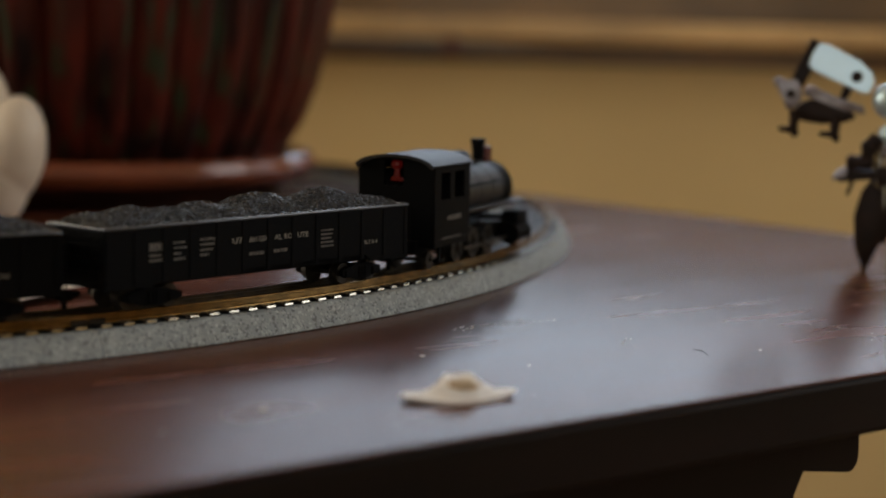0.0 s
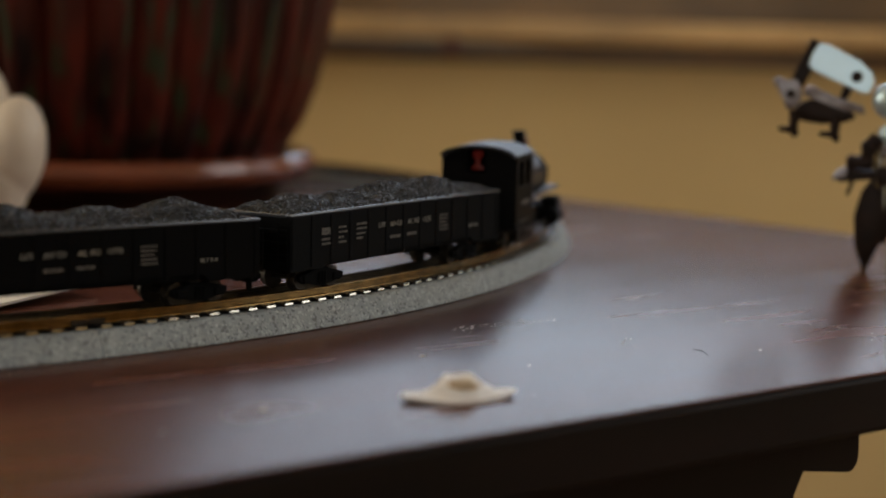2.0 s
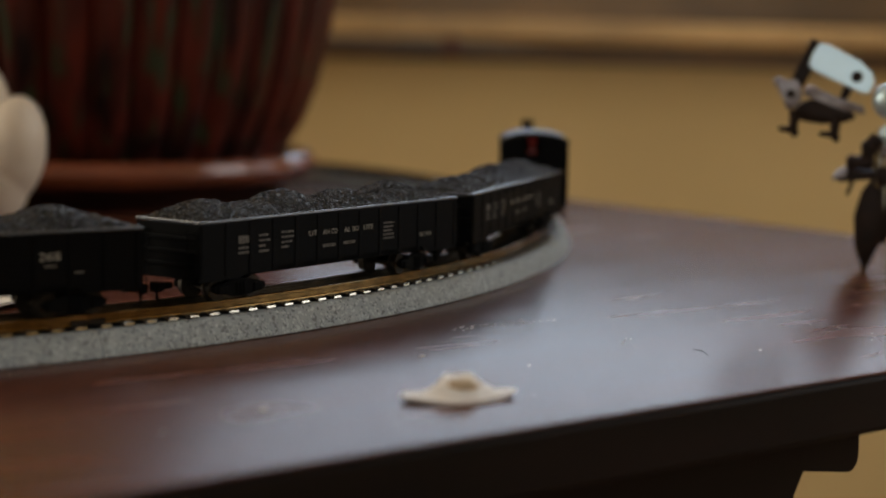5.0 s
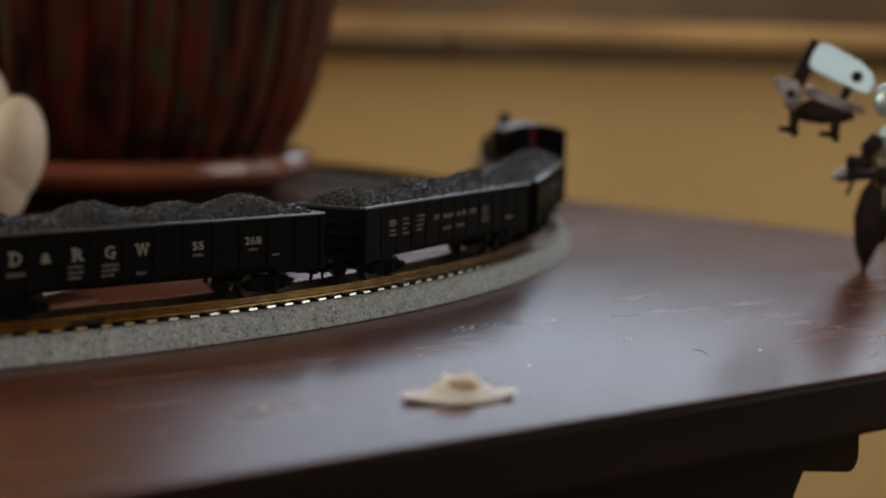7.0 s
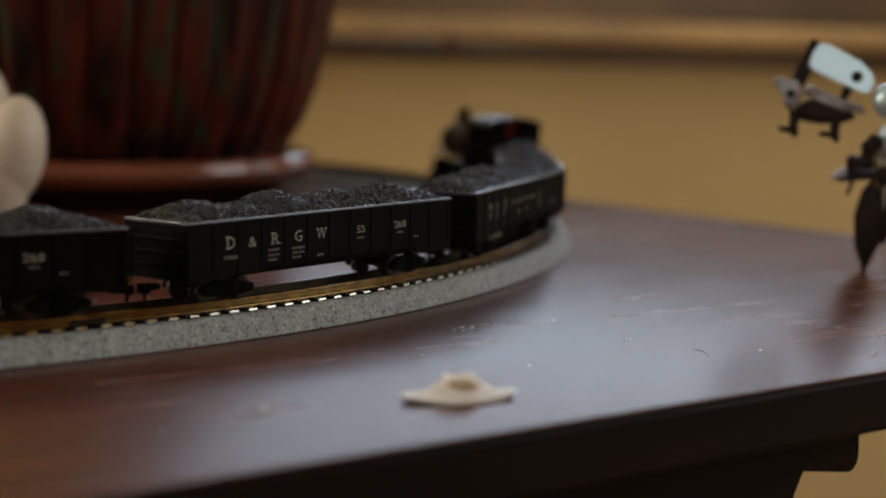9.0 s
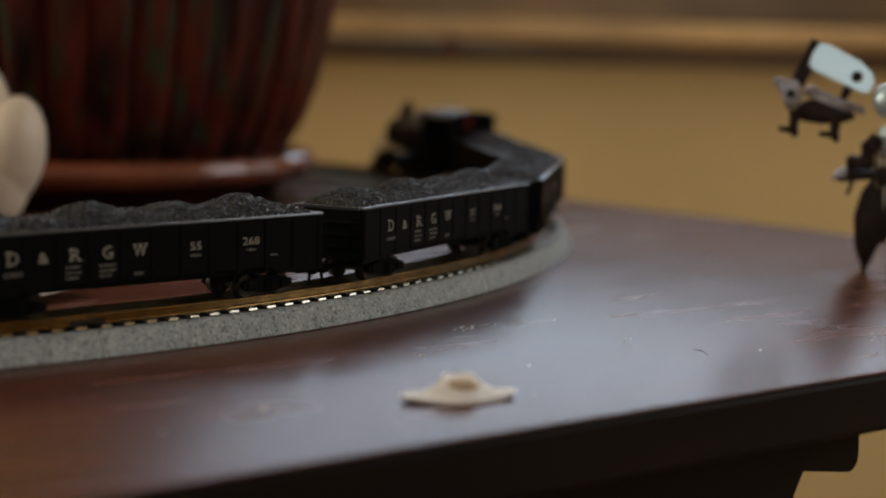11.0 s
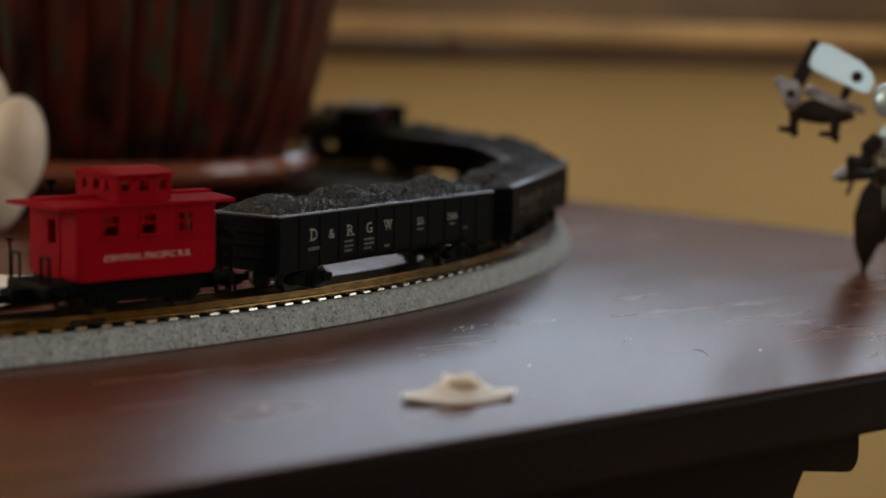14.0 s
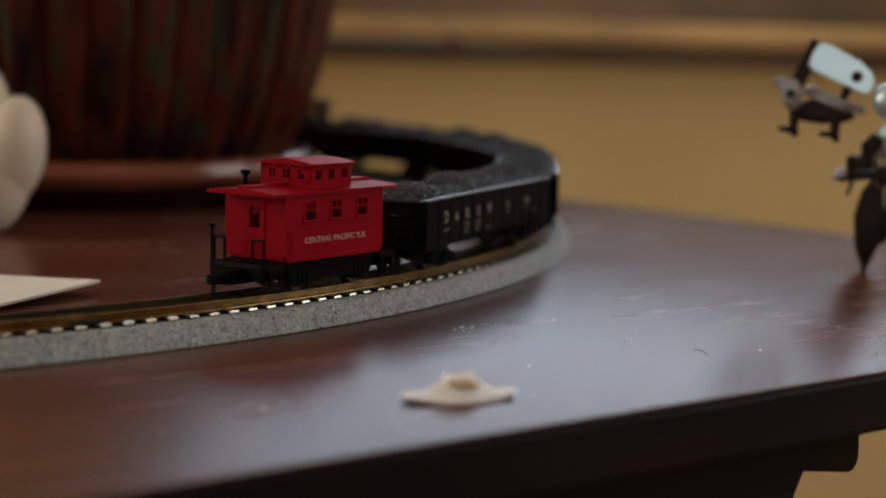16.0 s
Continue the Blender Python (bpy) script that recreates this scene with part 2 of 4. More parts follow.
def rod(bm, a, b, r0, r1=None, seg=14, u=MM):
    """A capped round bar from a to b."""
    a, b = Vector(a) * u, Vector(b) * u
    r1 = r0 if r1 is None else r1
    way = b - a
    m = Matrix.Translation((a + b) / 2) @ way.to_track_quat("Z", "Y").to_matrix().to_4x4()
    bmesh.ops.create_cone(bm, cap_ends=True, segments=seg, radius1=r0 * u, radius2=r1 * u, depth=way.length, matrix=m)
    return bm


def lathe(bm, profile, seg=48, ripple=None, u=1.0):
    """Turn (radius, height) pairs about z; ripple(angle, height) scales the radius."""
    rings = []
    for r, z in profile:
        ring = []
        for i in range(seg):
            a = 2 * math.pi * i / seg
            s = ripple(a, z) if ripple else 1.0
            ring.append(bm.verts.new((r * s * math.cos(a) * u, r * s * math.sin(a) * u, z * u)))
        rings.append(ring)
    for lo, hi in zip(rings, rings[1:]):
        for i in range(seg):
            bm.faces.new((lo[i], lo[(i + 1) % seg], hi[(i + 1) % seg], hi[i]))
    bm.faces.new(list(reversed(rings[0])))
    bm.faces.new(rings[-1])
    return bm


def prism(bm, outline, y0, y1, bevel=0.0, u=MM):
    """An outline in x, z drawn out along y."""
    lo = [bm.verts.new((x * u, y0 * u, z * u)) for x, z in outline]
    hi = [bm.verts.new((x * u, y1 * u, z * u)) for x, z in outline]
    n = len(outline)
    faces = [bm.faces.new(lo), bm.faces.new(list(reversed(hi)))]
    faces += [bm.faces.new((lo[i], hi[i], hi[(i + 1) % n], lo[(i + 1) % n])) for i in range(n)]
    if bevel:
        bmesh.ops.bevel(bm, geom=list({e for f in faces for e in f.edges}), offset=bevel * u, segments=2, affect="EDGES", profile=0.5)
    return bm


def sweep_arc(bm, profile, radius, half, steps):
    """A closed profile (outward, up) in mm swept along an arc about the circle's centre; the arc's middle is the origin."""
    rings = []
    for i in range(steps + 1):
        a = -half + 2 * half * i / steps
        rings.append([bm.verts.new(((radius + o * MM) * math.cos(a) - radius, (radius + o * MM) * math.sin(a), z * MM * RISE)) for o, z in profile])
    n = len(profile)
    for p, q in zip(rings, rings[1:]):
        for j in range(n):
            bm.faces.new((p[j], p[(j + 1) % n], q[(j + 1) % n], q[j]))
    bm.faces.new(rings[0])
    bm.faces.new(list(reversed(rings[-1])))
    return bm


def lettering(text, size, x, z, y, mat, parent, width=None, bold=0.0, name="lettering"):
    """Raised words on a side that faces -y; x is the middle, z the base line; all in mm."""
    cu = bpy.data.curves.new(name, "FONT")
    cu.body, cu.size, cu.align_x, cu.extrude, cu.offset = text, size * MM / 0.7, "CENTER", 0.03 * MM, bold * MM
    cu.resolution_u = 2
    tmp = bpy.data.objects.new(name, cu)
    scene.collection.objects.link(tmp)
    mesh = bpy.data.meshes.new_from_object(tmp.evaluated_get(bpy.context.evaluated_depsgraph_get()))
    bpy.data.objects.remove(tmp)
    xs = [v.co.x for v in mesh.vertices]
    k = width * MM / (max(xs) - min(xs)) if width else 1.0
    mid = (max(xs) + min(xs)) / 2
    for v in mesh.vertices:
        v.co = Vector(((v.co.x - mid) * k + x * MM, y * MM - v.co.z, z * MM + v.co.y))
    mesh.materials.append(mat)
    ob = new(name, mesh)
    ob.parent = parent
    return ob


def serifs(ob, letter, size, x, z, y, width):
    """Add the slab feet of an old-style letter to its mesh; numbers in mm."""
    feet = {"D": ((-0.42, 0), (-0.42, 1)), "R": ((-0.40, 0), (-0.40, 1), (0.42, 0)), "G": ((0.34, 0.42),),
            "W": ((-0.44, 1), (0.0, 1), (0.44, 1)), "&": ()}[letter]
    reach = 0.13 if letter == "W" else 0.27
    bm = bmesh.new()
    bm.from_mesh(ob.data)
    for fx, fz in feet:
        cx, cz, h = x + fx * width, z + fz * (size - 0.18), 0.19 * size / 2.7
        box(bm, cx - reach * width, cx + reach * width, y - 0.04, y + 0.03, cz - h * (fz > 0.5), cz + h)
    bm.to_mesh(ob.data)
    bm.free()


def data_bars(rows, x, z, y, mat, parent):
    """Lines of writing too small to read: plain bars broken like words; rows are (length, height, drop), x their left end."""
    rnd = random.Random(int(1000 + x * 10))
    for length, height, drop in rows:
        bm, at = bmesh.new(), 0.0
        while at < length - 0.3:
            run = min(length - at, rnd.uniform(0.5, 1.3))
            box(bm, x + at, x + at + run, y - 0.06, y + 0.02, z - drop - height * rnd.uniform(0.85, 1.0), z - drop)
            at += run + rnd.uniform(0.14, 0.3)
        part("text_bar", bm, mat, parent)


# ---- room ----
def wall_panel(name, x0, x1, y0, y1, z0, z1, mat, label):
    ob = part(name, boxed(x0, x1, y0, y1, z0, z1, u=1.0), mat)
    return tagged(ob, label, "wall", kind="structure")


tagged(part("floor", boxed(ROOM_L, ROOM_R, ROOM_B, WALL_Y, -0.05, 0.0, u=1.0), FLOOR), "brown oak floor of the room", "floor", kind="structure")
tagged(part("ceiling", boxed(ROOM_L, ROOM_R, ROOM_B, WALL_Y, ROOM_H, ROOM_H + 0.05, u=1.0), CEILING), "plain white painted ceiling", "ceiling", kind="structure")
gold = "matt gold painted wall below the window"
wall_panel("wall_north", ROOM_L, ROOM_R, WALL_Y, WALL_Y + 0.14, -0.05, SILL_Z - 0.0175, GOLD_WALL, gold)
wall_panel("wall_north_upper", ROOM_L, ROOM_R, WALL_Y, WALL_Y + 0.14, SILL_Z + WIN_H, ROOM_H + 0.05, GOLD_WALL, "matt gold painted wall above the window")
wall_panel("wall_north_left", ROOM_L, WIN_L, WALL_Y, WALL_Y + 0.14, SILL_Z - 0.0175, SILL_Z + WIN_H, GOLD_WALL, "matt gold painted wall beside the window")
wall_panel("wall_north_middle", WIN_R, WIN2_L, WALL_Y, WALL_Y + 0.14, SILL_Z - 0.0175, SILL_Z + WIN_H, GOLD_WALL, "matt gold painted wall between two windows")
wall_panel("wall_north_right", WIN2_R, ROOM_R, WALL_Y, WALL_Y + 0.14, SILL_Z - 0.0175, SILL_Z + WIN_H, GOLD_WALL, "matt gold painted wall beside the window")
# opening made up for the west fill light
W0, W1, WZ0, WZ1 = 0.12, 0.92, 0.87, 2.03
for nm, a, b, c, d in (("wall_west_near", ROOM_B, W0, -0.05, ROOM_H + 0.05), ("wall_west_far", W1, WALL_Y + 0.14, -0.05, ROOM_H + 0.05),
                       ("wall_west_low", W0, W1, -0.05, WZ0), ("wall_west_high", W0, W1, WZ1, ROOM_H + 0.05)):
    wall_panel(nm, ROOM_L - 0.1, ROOM_L, a, b, c, d, GOLD_WALL, "matt gold painted side wall round an opening")
E0, E1, EZ0, EZ1 = 0.22, 1.22, 0.85, 2.20
for nm, a, b, c, d in (("wall_east_near", ROOM_B, E0, -0.05, ROOM_H + 0.05), ("wall_east_far", E1, WALL_Y + 0.14, -0.05, ROOM_H + 0.05),
                       ("wall_east_low", E0, E1, -0.05, EZ0), ("wall_east_high", E0, E1, EZ1, ROOM_H + 0.05)):
    wall_panel(nm, ROOM_R, ROOM_R + 0.1, a, b, c, d, GOLD_WALL, "matt gold painted side wall round an opening")
# opening made up for the back fill light
S0, S1, SZ0, SZ1 = -1.10, 1.40, 0.55, 2.2
for nm, a, b, c, d in (("wall_south_left", ROOM_L, S0, -0.05, ROOM_H + 0.05), ("wall_south_right", S1, ROOM_R, -0.05, ROOM_H + 0.05),
                       ("wall_south_low", S0, S1, -0.05, SZ0), ("wall_south_high", S0, S1, SZ1, ROOM_H + 0.05)):
    wall_panel(nm, a, b, ROOM_B - 0.14, ROOM_B, c, d, PLAIN_WALL, "cream painted wall round the fill light's opening")


def build_window():
    win = tagged(empty("window_1", pose((WIN_L + WIN_R) / 2, WALL_Y, SILL_Z)), "brown wooden window above the gold wall", "window", kind="structure")
    w = (WIN_R - WIN_L) / 2
    stool = part("window_sill", boxed(-w - 0.60, w + 0.75, -0.045, 0.14, -0.0175, -0.0005, bevel=0.005, segments=3, u=1.0), SILL_WOOD, win, "honey-stained wooden window sill")
    d = 0.12 - (WIN_L + WIN_R) / 2
    lean = pose(d, 0, 0) @ pose(0, 0, 0, 0, 0.5, 0) @ pose(-d, 0, 0)
    stool.matrix_basis = lean
    # dark brown strip standing for both the moulding and the sill's shadow
    apron = part("apron", boxed(-w - 0.58, w + 0.72, -0.014, -0.0005, -0.0325, -0.018, bevel=0.003, u=1.0), FRAME_WOOD, win, "wooden moulding under the sill, shadow strip included")
    apron.matrix_basis = lean
    for nm, a in (("window_frame", (-w, -w + 0.05, 0.03, 0.08, -0.002, WIN_H)), ("window_frame", (w - 0.05, w, 0.03, 0.08, -0.002, WIN_H)),
                  ("window_frame", (-w + 0.05, w - 0.05, 0.03, 0.08, WIN_H - 0.05, WIN_H)), ("bottom_rail", (-w + 0.05, w - 0.05, 0.03, 0.08, -0.002, 0.115))):
        part(nm, boxed(*a, bevel=0.003, u=1.0), FRAME_WOOD, win)
    part("casing", boxed(w, w + 0.34, -0.012, -0.0005, 0.0, 0.09, bevel=0.003, u=1.0), FRAME_WOOD, win)
    part("casing", boxed(-w - 0.55, -w, -0.012, -0.0005, 0.0, 0.09, bevel=0.003, u=1.0), FRAME_WOOD, win)
    pane = part("pane", boxed(-w + 0.05, w - 0.05, 0.052, 0.056, 0.115, WIN_H - 0.05, u=1.0), PANE_GLASS, win)
    pane.visible_shadow = False
    knot = bmesh.new()
    bmesh.ops.create_uvsphere(knot, u_segments=14, v_segments=8, radius=0.007)
    for v in knot.verts:
        v.co = Vector((v.co.x, v.co.y * 0.5, v.co.z * 1.2)) + Vector((0.004 - (WIN_L + WIN_R) / 2, -0.046, -0.021))
    part("catch", knot, material("reddish_brown_catch", (0.10, 0.03, 0.015), 0.5), win, "small reddish-brown catch", smooth=True)


build_window()

# ---- table ----
CORNER = Vector((0.2602, 0.5028))
TURN = 38.1
TABLE_M = pose(CORNER.x, CORNER.y, 0, 0, 0, TURN)
TU, TV = 1.0, 0.86


def build_table():
    """Table axes: x along the near edge (the corner is x = 0), y inward."""
    t = tagged(empty("wooden_table", TABLE_M), "dark red-brown polished wooden table with rounded edge", "table")
    slab = bmesh.new()
    box(slab, -TU, 0, 0, TV, TOP - 0.0006, TOP, u=1.0)
    bmesh.ops.bevel(slab, geom=[e for e in slab.edges if all(v.co.z > TOP - 0.0003 for v in e.verts)], offset=0.00025, segments=2, affect="EDGES", profile=0.5)
    part("tabletop", slab, TABLE, t, smooth=True)
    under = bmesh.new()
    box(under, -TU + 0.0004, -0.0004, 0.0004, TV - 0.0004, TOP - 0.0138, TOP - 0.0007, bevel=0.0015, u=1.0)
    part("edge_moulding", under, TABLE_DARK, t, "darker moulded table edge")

    def apron(x1, y0, y1, z0, z1, r):
        pts = [(-TU + 0.18, z1), (x1, z1)]
        pts += [(x1 - r + r * math.cos(a), z0 + r - r * math.sin(a)) for a in np.linspace(0, math.pi / 2, 7)]
        pts += [(x1 - 0.030, z0 + 0.004), (-TU + 0.18, z0 + 0.004)]
        return prism(bmesh.new(), pts, y0, y1, u=1.0)

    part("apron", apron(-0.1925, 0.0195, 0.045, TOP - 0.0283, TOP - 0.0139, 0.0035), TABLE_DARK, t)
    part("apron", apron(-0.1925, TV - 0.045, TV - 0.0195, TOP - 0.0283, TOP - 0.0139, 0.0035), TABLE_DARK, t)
    for x, sx in ((-0.2090, -1), (-TU + 0.2075, 1)):
        for y in (0.0205, TV - 0.0655):
            out = [(x, TOP - 0.0236), (x + sx * 0.002, TOP - 0.0275), (x + sx * 0.004, TOP - 0.031), (x + sx * 0.007, TOP - 0.040), (x + sx * 0.015, TOP - 0.06),
                   (x + sx * 0.034, 0.0), (x + sx * 0.074, 0.0), (x + sx * 0.08, TOP - 0.06), (x + sx * 0.09, TOP - 0.0236)]
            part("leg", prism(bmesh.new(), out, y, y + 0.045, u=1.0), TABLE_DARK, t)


build_table()

# ---- track ----
CX, CY, R = -0.27865, 0.61666, 0.310
RISE = 1.077                    # height of the moulded roadbed against the plain pattern
RAIL_TOP = 8.03 * RISE
TIE_STEP = 0.01773
JOINT = -0.873


def build_track():
    half = math.pi / 8 - 0.0004
    sec = tagged(empty("track_section", pose(0, 0, 0)), "curved model railway track on grey speckled ballast", "model track", "ring of track")
    part("roadbed", sweep_arc(bmesh.new(), [(-11.7, 0.0), (-11.8, 0.3), (-12.5, 0.35), (-12.3, 0.9), (-10.3, 4.9), (-9.7, 5.3), (-8.4, 5.3), (8.4, 5.3), (9.7, 5.3), (10.3, 4.9), (12.3, 0.9), (12.5, 0.35), (11.8, 0.3), (11.7, 0.0)], R, half, 40),
         BALLAST, sec, "grey speckled plastic ballast", smooth=True)
    # Black strip added to stand for the shade in the gaps between ties.
    part("tie_strip", sweep_arc(bmesh.new(), [(-7.4, 5.2), (7.4, 5.2), (7.2, 5.85), (-7.2, 5.85)], R, half, 40), DARK, sec, "dark strip standing for shade between the ties")
    for o in (-4.85, 4.85):
        pr = [(-0.75, 6.05), (0.75, 6.05), (0.7, 6.3), (0.25, 6.5), (0.25, 7.35), (0.5, 7.5), (0.5, 7.9), (0.38, 8.03), (-0.38, 8.03), (-0.5, 7.9), (-0.5, 7.5), (-0.25, 7.35), (-0.25, 6.5), (-0.7, 6.3)]
        # the inner rail (o < 0) takes the metal with shade painted in
        rail = part("rail", sweep_arc(bmesh.new(), [(o + a, z) for a, z in pr], R, half, 40), *((SHADE_RAIL, sec, "dull inner rail with its shade painted in") if o < 0 else (RAIL, sec, "brassy metal rail")))
        for end in (-1, 1):
            j = sweep_arc(bmesh.new(), [(o - 1.0, 6.0), (o + 1.0, 6.0), (o + 1.0, 6.7), (o + 0.7, 7.0), (o - 0.7, 7.0), (o - 1.0, 6.7)], R, 0.006, 3)
            bmesh.ops.rotate(j, verts=j.verts, cent=(-R, 0, 0), matrix=Matrix.Rotation(end * (half - 0.0062), 3, "Z"))
            part("rail_joiner", j, STEEL, rail)
    n = int(2 * half / TIE_STEP)
    tie = prism(bmesh.new(), [(-8.2, 4.9), (8.2, 4.9), (8.2, 5.75), (7.9, 5.95), (6.3, 6.15), (-6.3, 6.15), (-7.9, 5.95), (-8.2, 5.75)], -1.55, 1.55)
    bmesh.ops.scale(tie, vec=(1, 1, RISE), verts=tie.verts)
    first = part("tie", tie, TIE, sec)
    for i in range(n):
        a = -half + (i + 0.5) * 2 * half / n
        ob = first if i == 0 else new("tie", first.data)
        ob.parent = sec
        ob.matrix_basis = pose(-R, 0, 0) @ pose(0, 0, 0, 0, 0, math.degrees(a)) @ pose(R, 0, 0)
        if i == 0:
            # metal cap added on each outer tie end, sloped to catch window glints
            plate = prism(bmesh.new(), [(7.6, 5.60), (8.31, 5.60), (8.18, 5.98), (7.6, 6.19)], -1.25, 1.25)
            bmesh.ops.scale(plate, vec=(1, 1, RISE), verts=plate.verts)
            cap = part("tie_plate", plate, PLATE, ob, "bright metal cap added on the tie end for its glint")
        else:
            new("tie_plate", cap.data).parent = ob
    for k in range(8):
        m = pose(CX, CY, TOP) @ pose(0, 0, 0, 0, 0, math.degrees(JOINT + math.pi / 8 + k * math.pi / 4)) @ pose(R, 0, 0)
        if k == 0:
            sec.matrix_basis = m
        else:
            copy_thing(sec, m)


build_track()

# ---- train ----
SPEED, GAIN = 0.0794, 0.00028   # radians a second round the ring, and its slow rise;
INSET = 1.0                     # mm by which the bodies hang inside the rails
WHEEL = 2.6
HALF_W = 10.0


def wheelset(parent, x, y=0.0, r=WHEEL, spoke=False, mat=STEEL):
    bm = bmesh.new()
    rod(bm, (0, -6.2, 0), (0, 6.2, 0), 0.6, seg=8)
    for s in (-1, 1):
        rod(bm, (0, s * 3.9, 0), (0, s * 5.6, 0), r, r * 0.985, seg=22)
        rod(bm, (0, s * 3.6, 0), (0, s * 3.95, 0), r + 0.55, seg=22)
        if spoke:
            for i in range(6):
                a = i * math.pi / 3
                rod(bm, (0, s * 5.65, 0), (r * 0.8 * math.cos(a), s * 5.65, r * 0.8 * math.sin(a)), 0.28, seg=6)
        else:
            rod(bm, (0.9, s * 5.55, 0.9), (0.9, s * 5.75, 0.9), 0.5, seg=8)
    ob = part("wheelset", bm, mat, parent, smooth=True)
    ob.matrix_basis = pose(x * MM, y * MM, r * MM)
    return ob


def truck(parent, x, yaw):
    t = part("truck", boxed(-1.6, 1.6, -7.0, 7.0, 2.4, 4.4, bevel=0.4), DARK, parent, "black plastic bogie with metal wheels")
    t.matrix_basis = pose(x * MM, -INSET * MM, 0, 0, 0, yaw)
    for s in (-1, 1):
        bm = prism(bmesh.new(), [(-7.6, 2.2), (-7.6, 3.6), (-4.2, 4.4), (-2.2, 5.0), (2.2, 5.0), (4.2, 4.4), (7.6, 3.6), (7.6, 2.2), (5.0, 1.9), (3.2, 1.2), (1.8, 0.9), (-1.8, 0.9), (-3.2, 1.2), (-5.0, 1.9)],
                   s * 6.3, s * 7.5, bevel=0.2)
        for bx in (-5.25, 5.25):
            box(bm, bx - 1.4, bx + 1.4, s * 7.0 - 0.9, s * 7.0 + 0.9, 1.7, 3.7, bevel=0.3)
        for i in (-1, 0, 1):
            rod(bm, (i * 1.0, s * 7.5, 1.4), (i * 1.0, s * 7.5, 4.2), 0.42, seg=8)
        part("side_frame", bm, DARK, t)
    for wx in (-5.25, 5.25):
        wheelset(t, wx)


def coupler(parent, x, way):
    bm = boxed(min(x, x + way * 4), max(x, x + way * 4), -1.2, 1.2, 3.7, 5.3, bevel=0.3)
    box(bm, min(x + way * 3.5, x + way * 5.6), max(x + way * 3.5, x + way * 5.6), -2.0, 1.0, 3.2, 5.8, bevel=0.4)
    rod(bm, (x + way * 4.5, -0.4, 3.4), (x + way * 4.2, -0.4, 0.9), 0.4, seg=8)
    part("coupler", bm, DARK, parent)


LOAD = ((-37, 5.0, 10.0, 0.4), (-11, 6.0, 11.0, -0.6), (12, 4.6, 11.0, 0.5), (31, 5.7, 11.5, -0.3))
TURNED = ((-33, 4.3, 10.0, 0.3), (-13, 4.3, 10.0, -0.5), (6, 5.5, 12.0, 0.6), (27, 5.8, 11.0, -0.4))


def coal_heap(mounds):
    """A heaped load with four low mounds and a gritty crust."""
    bm = bmesh.new()
    nx, ny, hx, hy = 190, 40, 47.6, HALF_W - 1.0
    grid = []
    for i in range(nx + 1):
        row = []
        for j in range(ny + 1):
            x, y = -hx + 2 * hx * i / nx, -hy + 2 * hy * j / ny
            h = 2.7 + 0.5 * noise.noise(Vector((x * 0.12, y * 0.12, 4)))
            for cx, top, wide, cy in mounds:
                h = max(h, top * math.exp(-((x - cx) / wide) ** 2 - ((y - cy) / 9.5) ** 2))
            edge = min(1.0, (hy - abs(y)) / 3.2, (hx - abs(x)) / 4.0)
            h *= edge ** 0.6 if edge > 0 else 0
            p = Vector((x, y, 0))
            h += 0.45 * noise.noise(p * 0.35) + 0.38 * abs(noise.noise(p * 1.1 + Vector((9, 3, 1)))) + random.uniform(-0.42, 0.50)
            row.append(bm.verts.new(((x + random.uniform(-0.12, 0.12)) * MM, (y + random.uniform(-0.12, 0.12)) * MM, (20.3 + max(h, -0.4)) * MM)))
        grid.append(row)
    for i in range(nx):
        for j in range(ny):
            bm.faces.new((grid[i][j], grid[i + 1][j], grid[i + 1][j + 1], grid[i][j + 1]))
    edge = [grid[i][0] for i in range(nx + 1)] + [grid[nx][j] for j in range(1, ny + 1)] + [grid[i][ny] for i in range(nx - 1, -1, -1)] + [grid[0][j] for j in range(ny - 1, 0, -1)]
    low = [bm.verts.new((v.co.x, v.co.y, 17 * MM)) for v in edge]
    for i in range(len(edge)):
        k = (i + 1) % len(edge)
        bm.faces.new((edge[i], edge[k], low[k], low[i]))
    bm.faces.new(low)
    return bm


SX, SZ = 0.972, 0.888
RIBS = [-48.0] + [k * 7.8 / SX for k in range(-5, 6)] + [48.0]


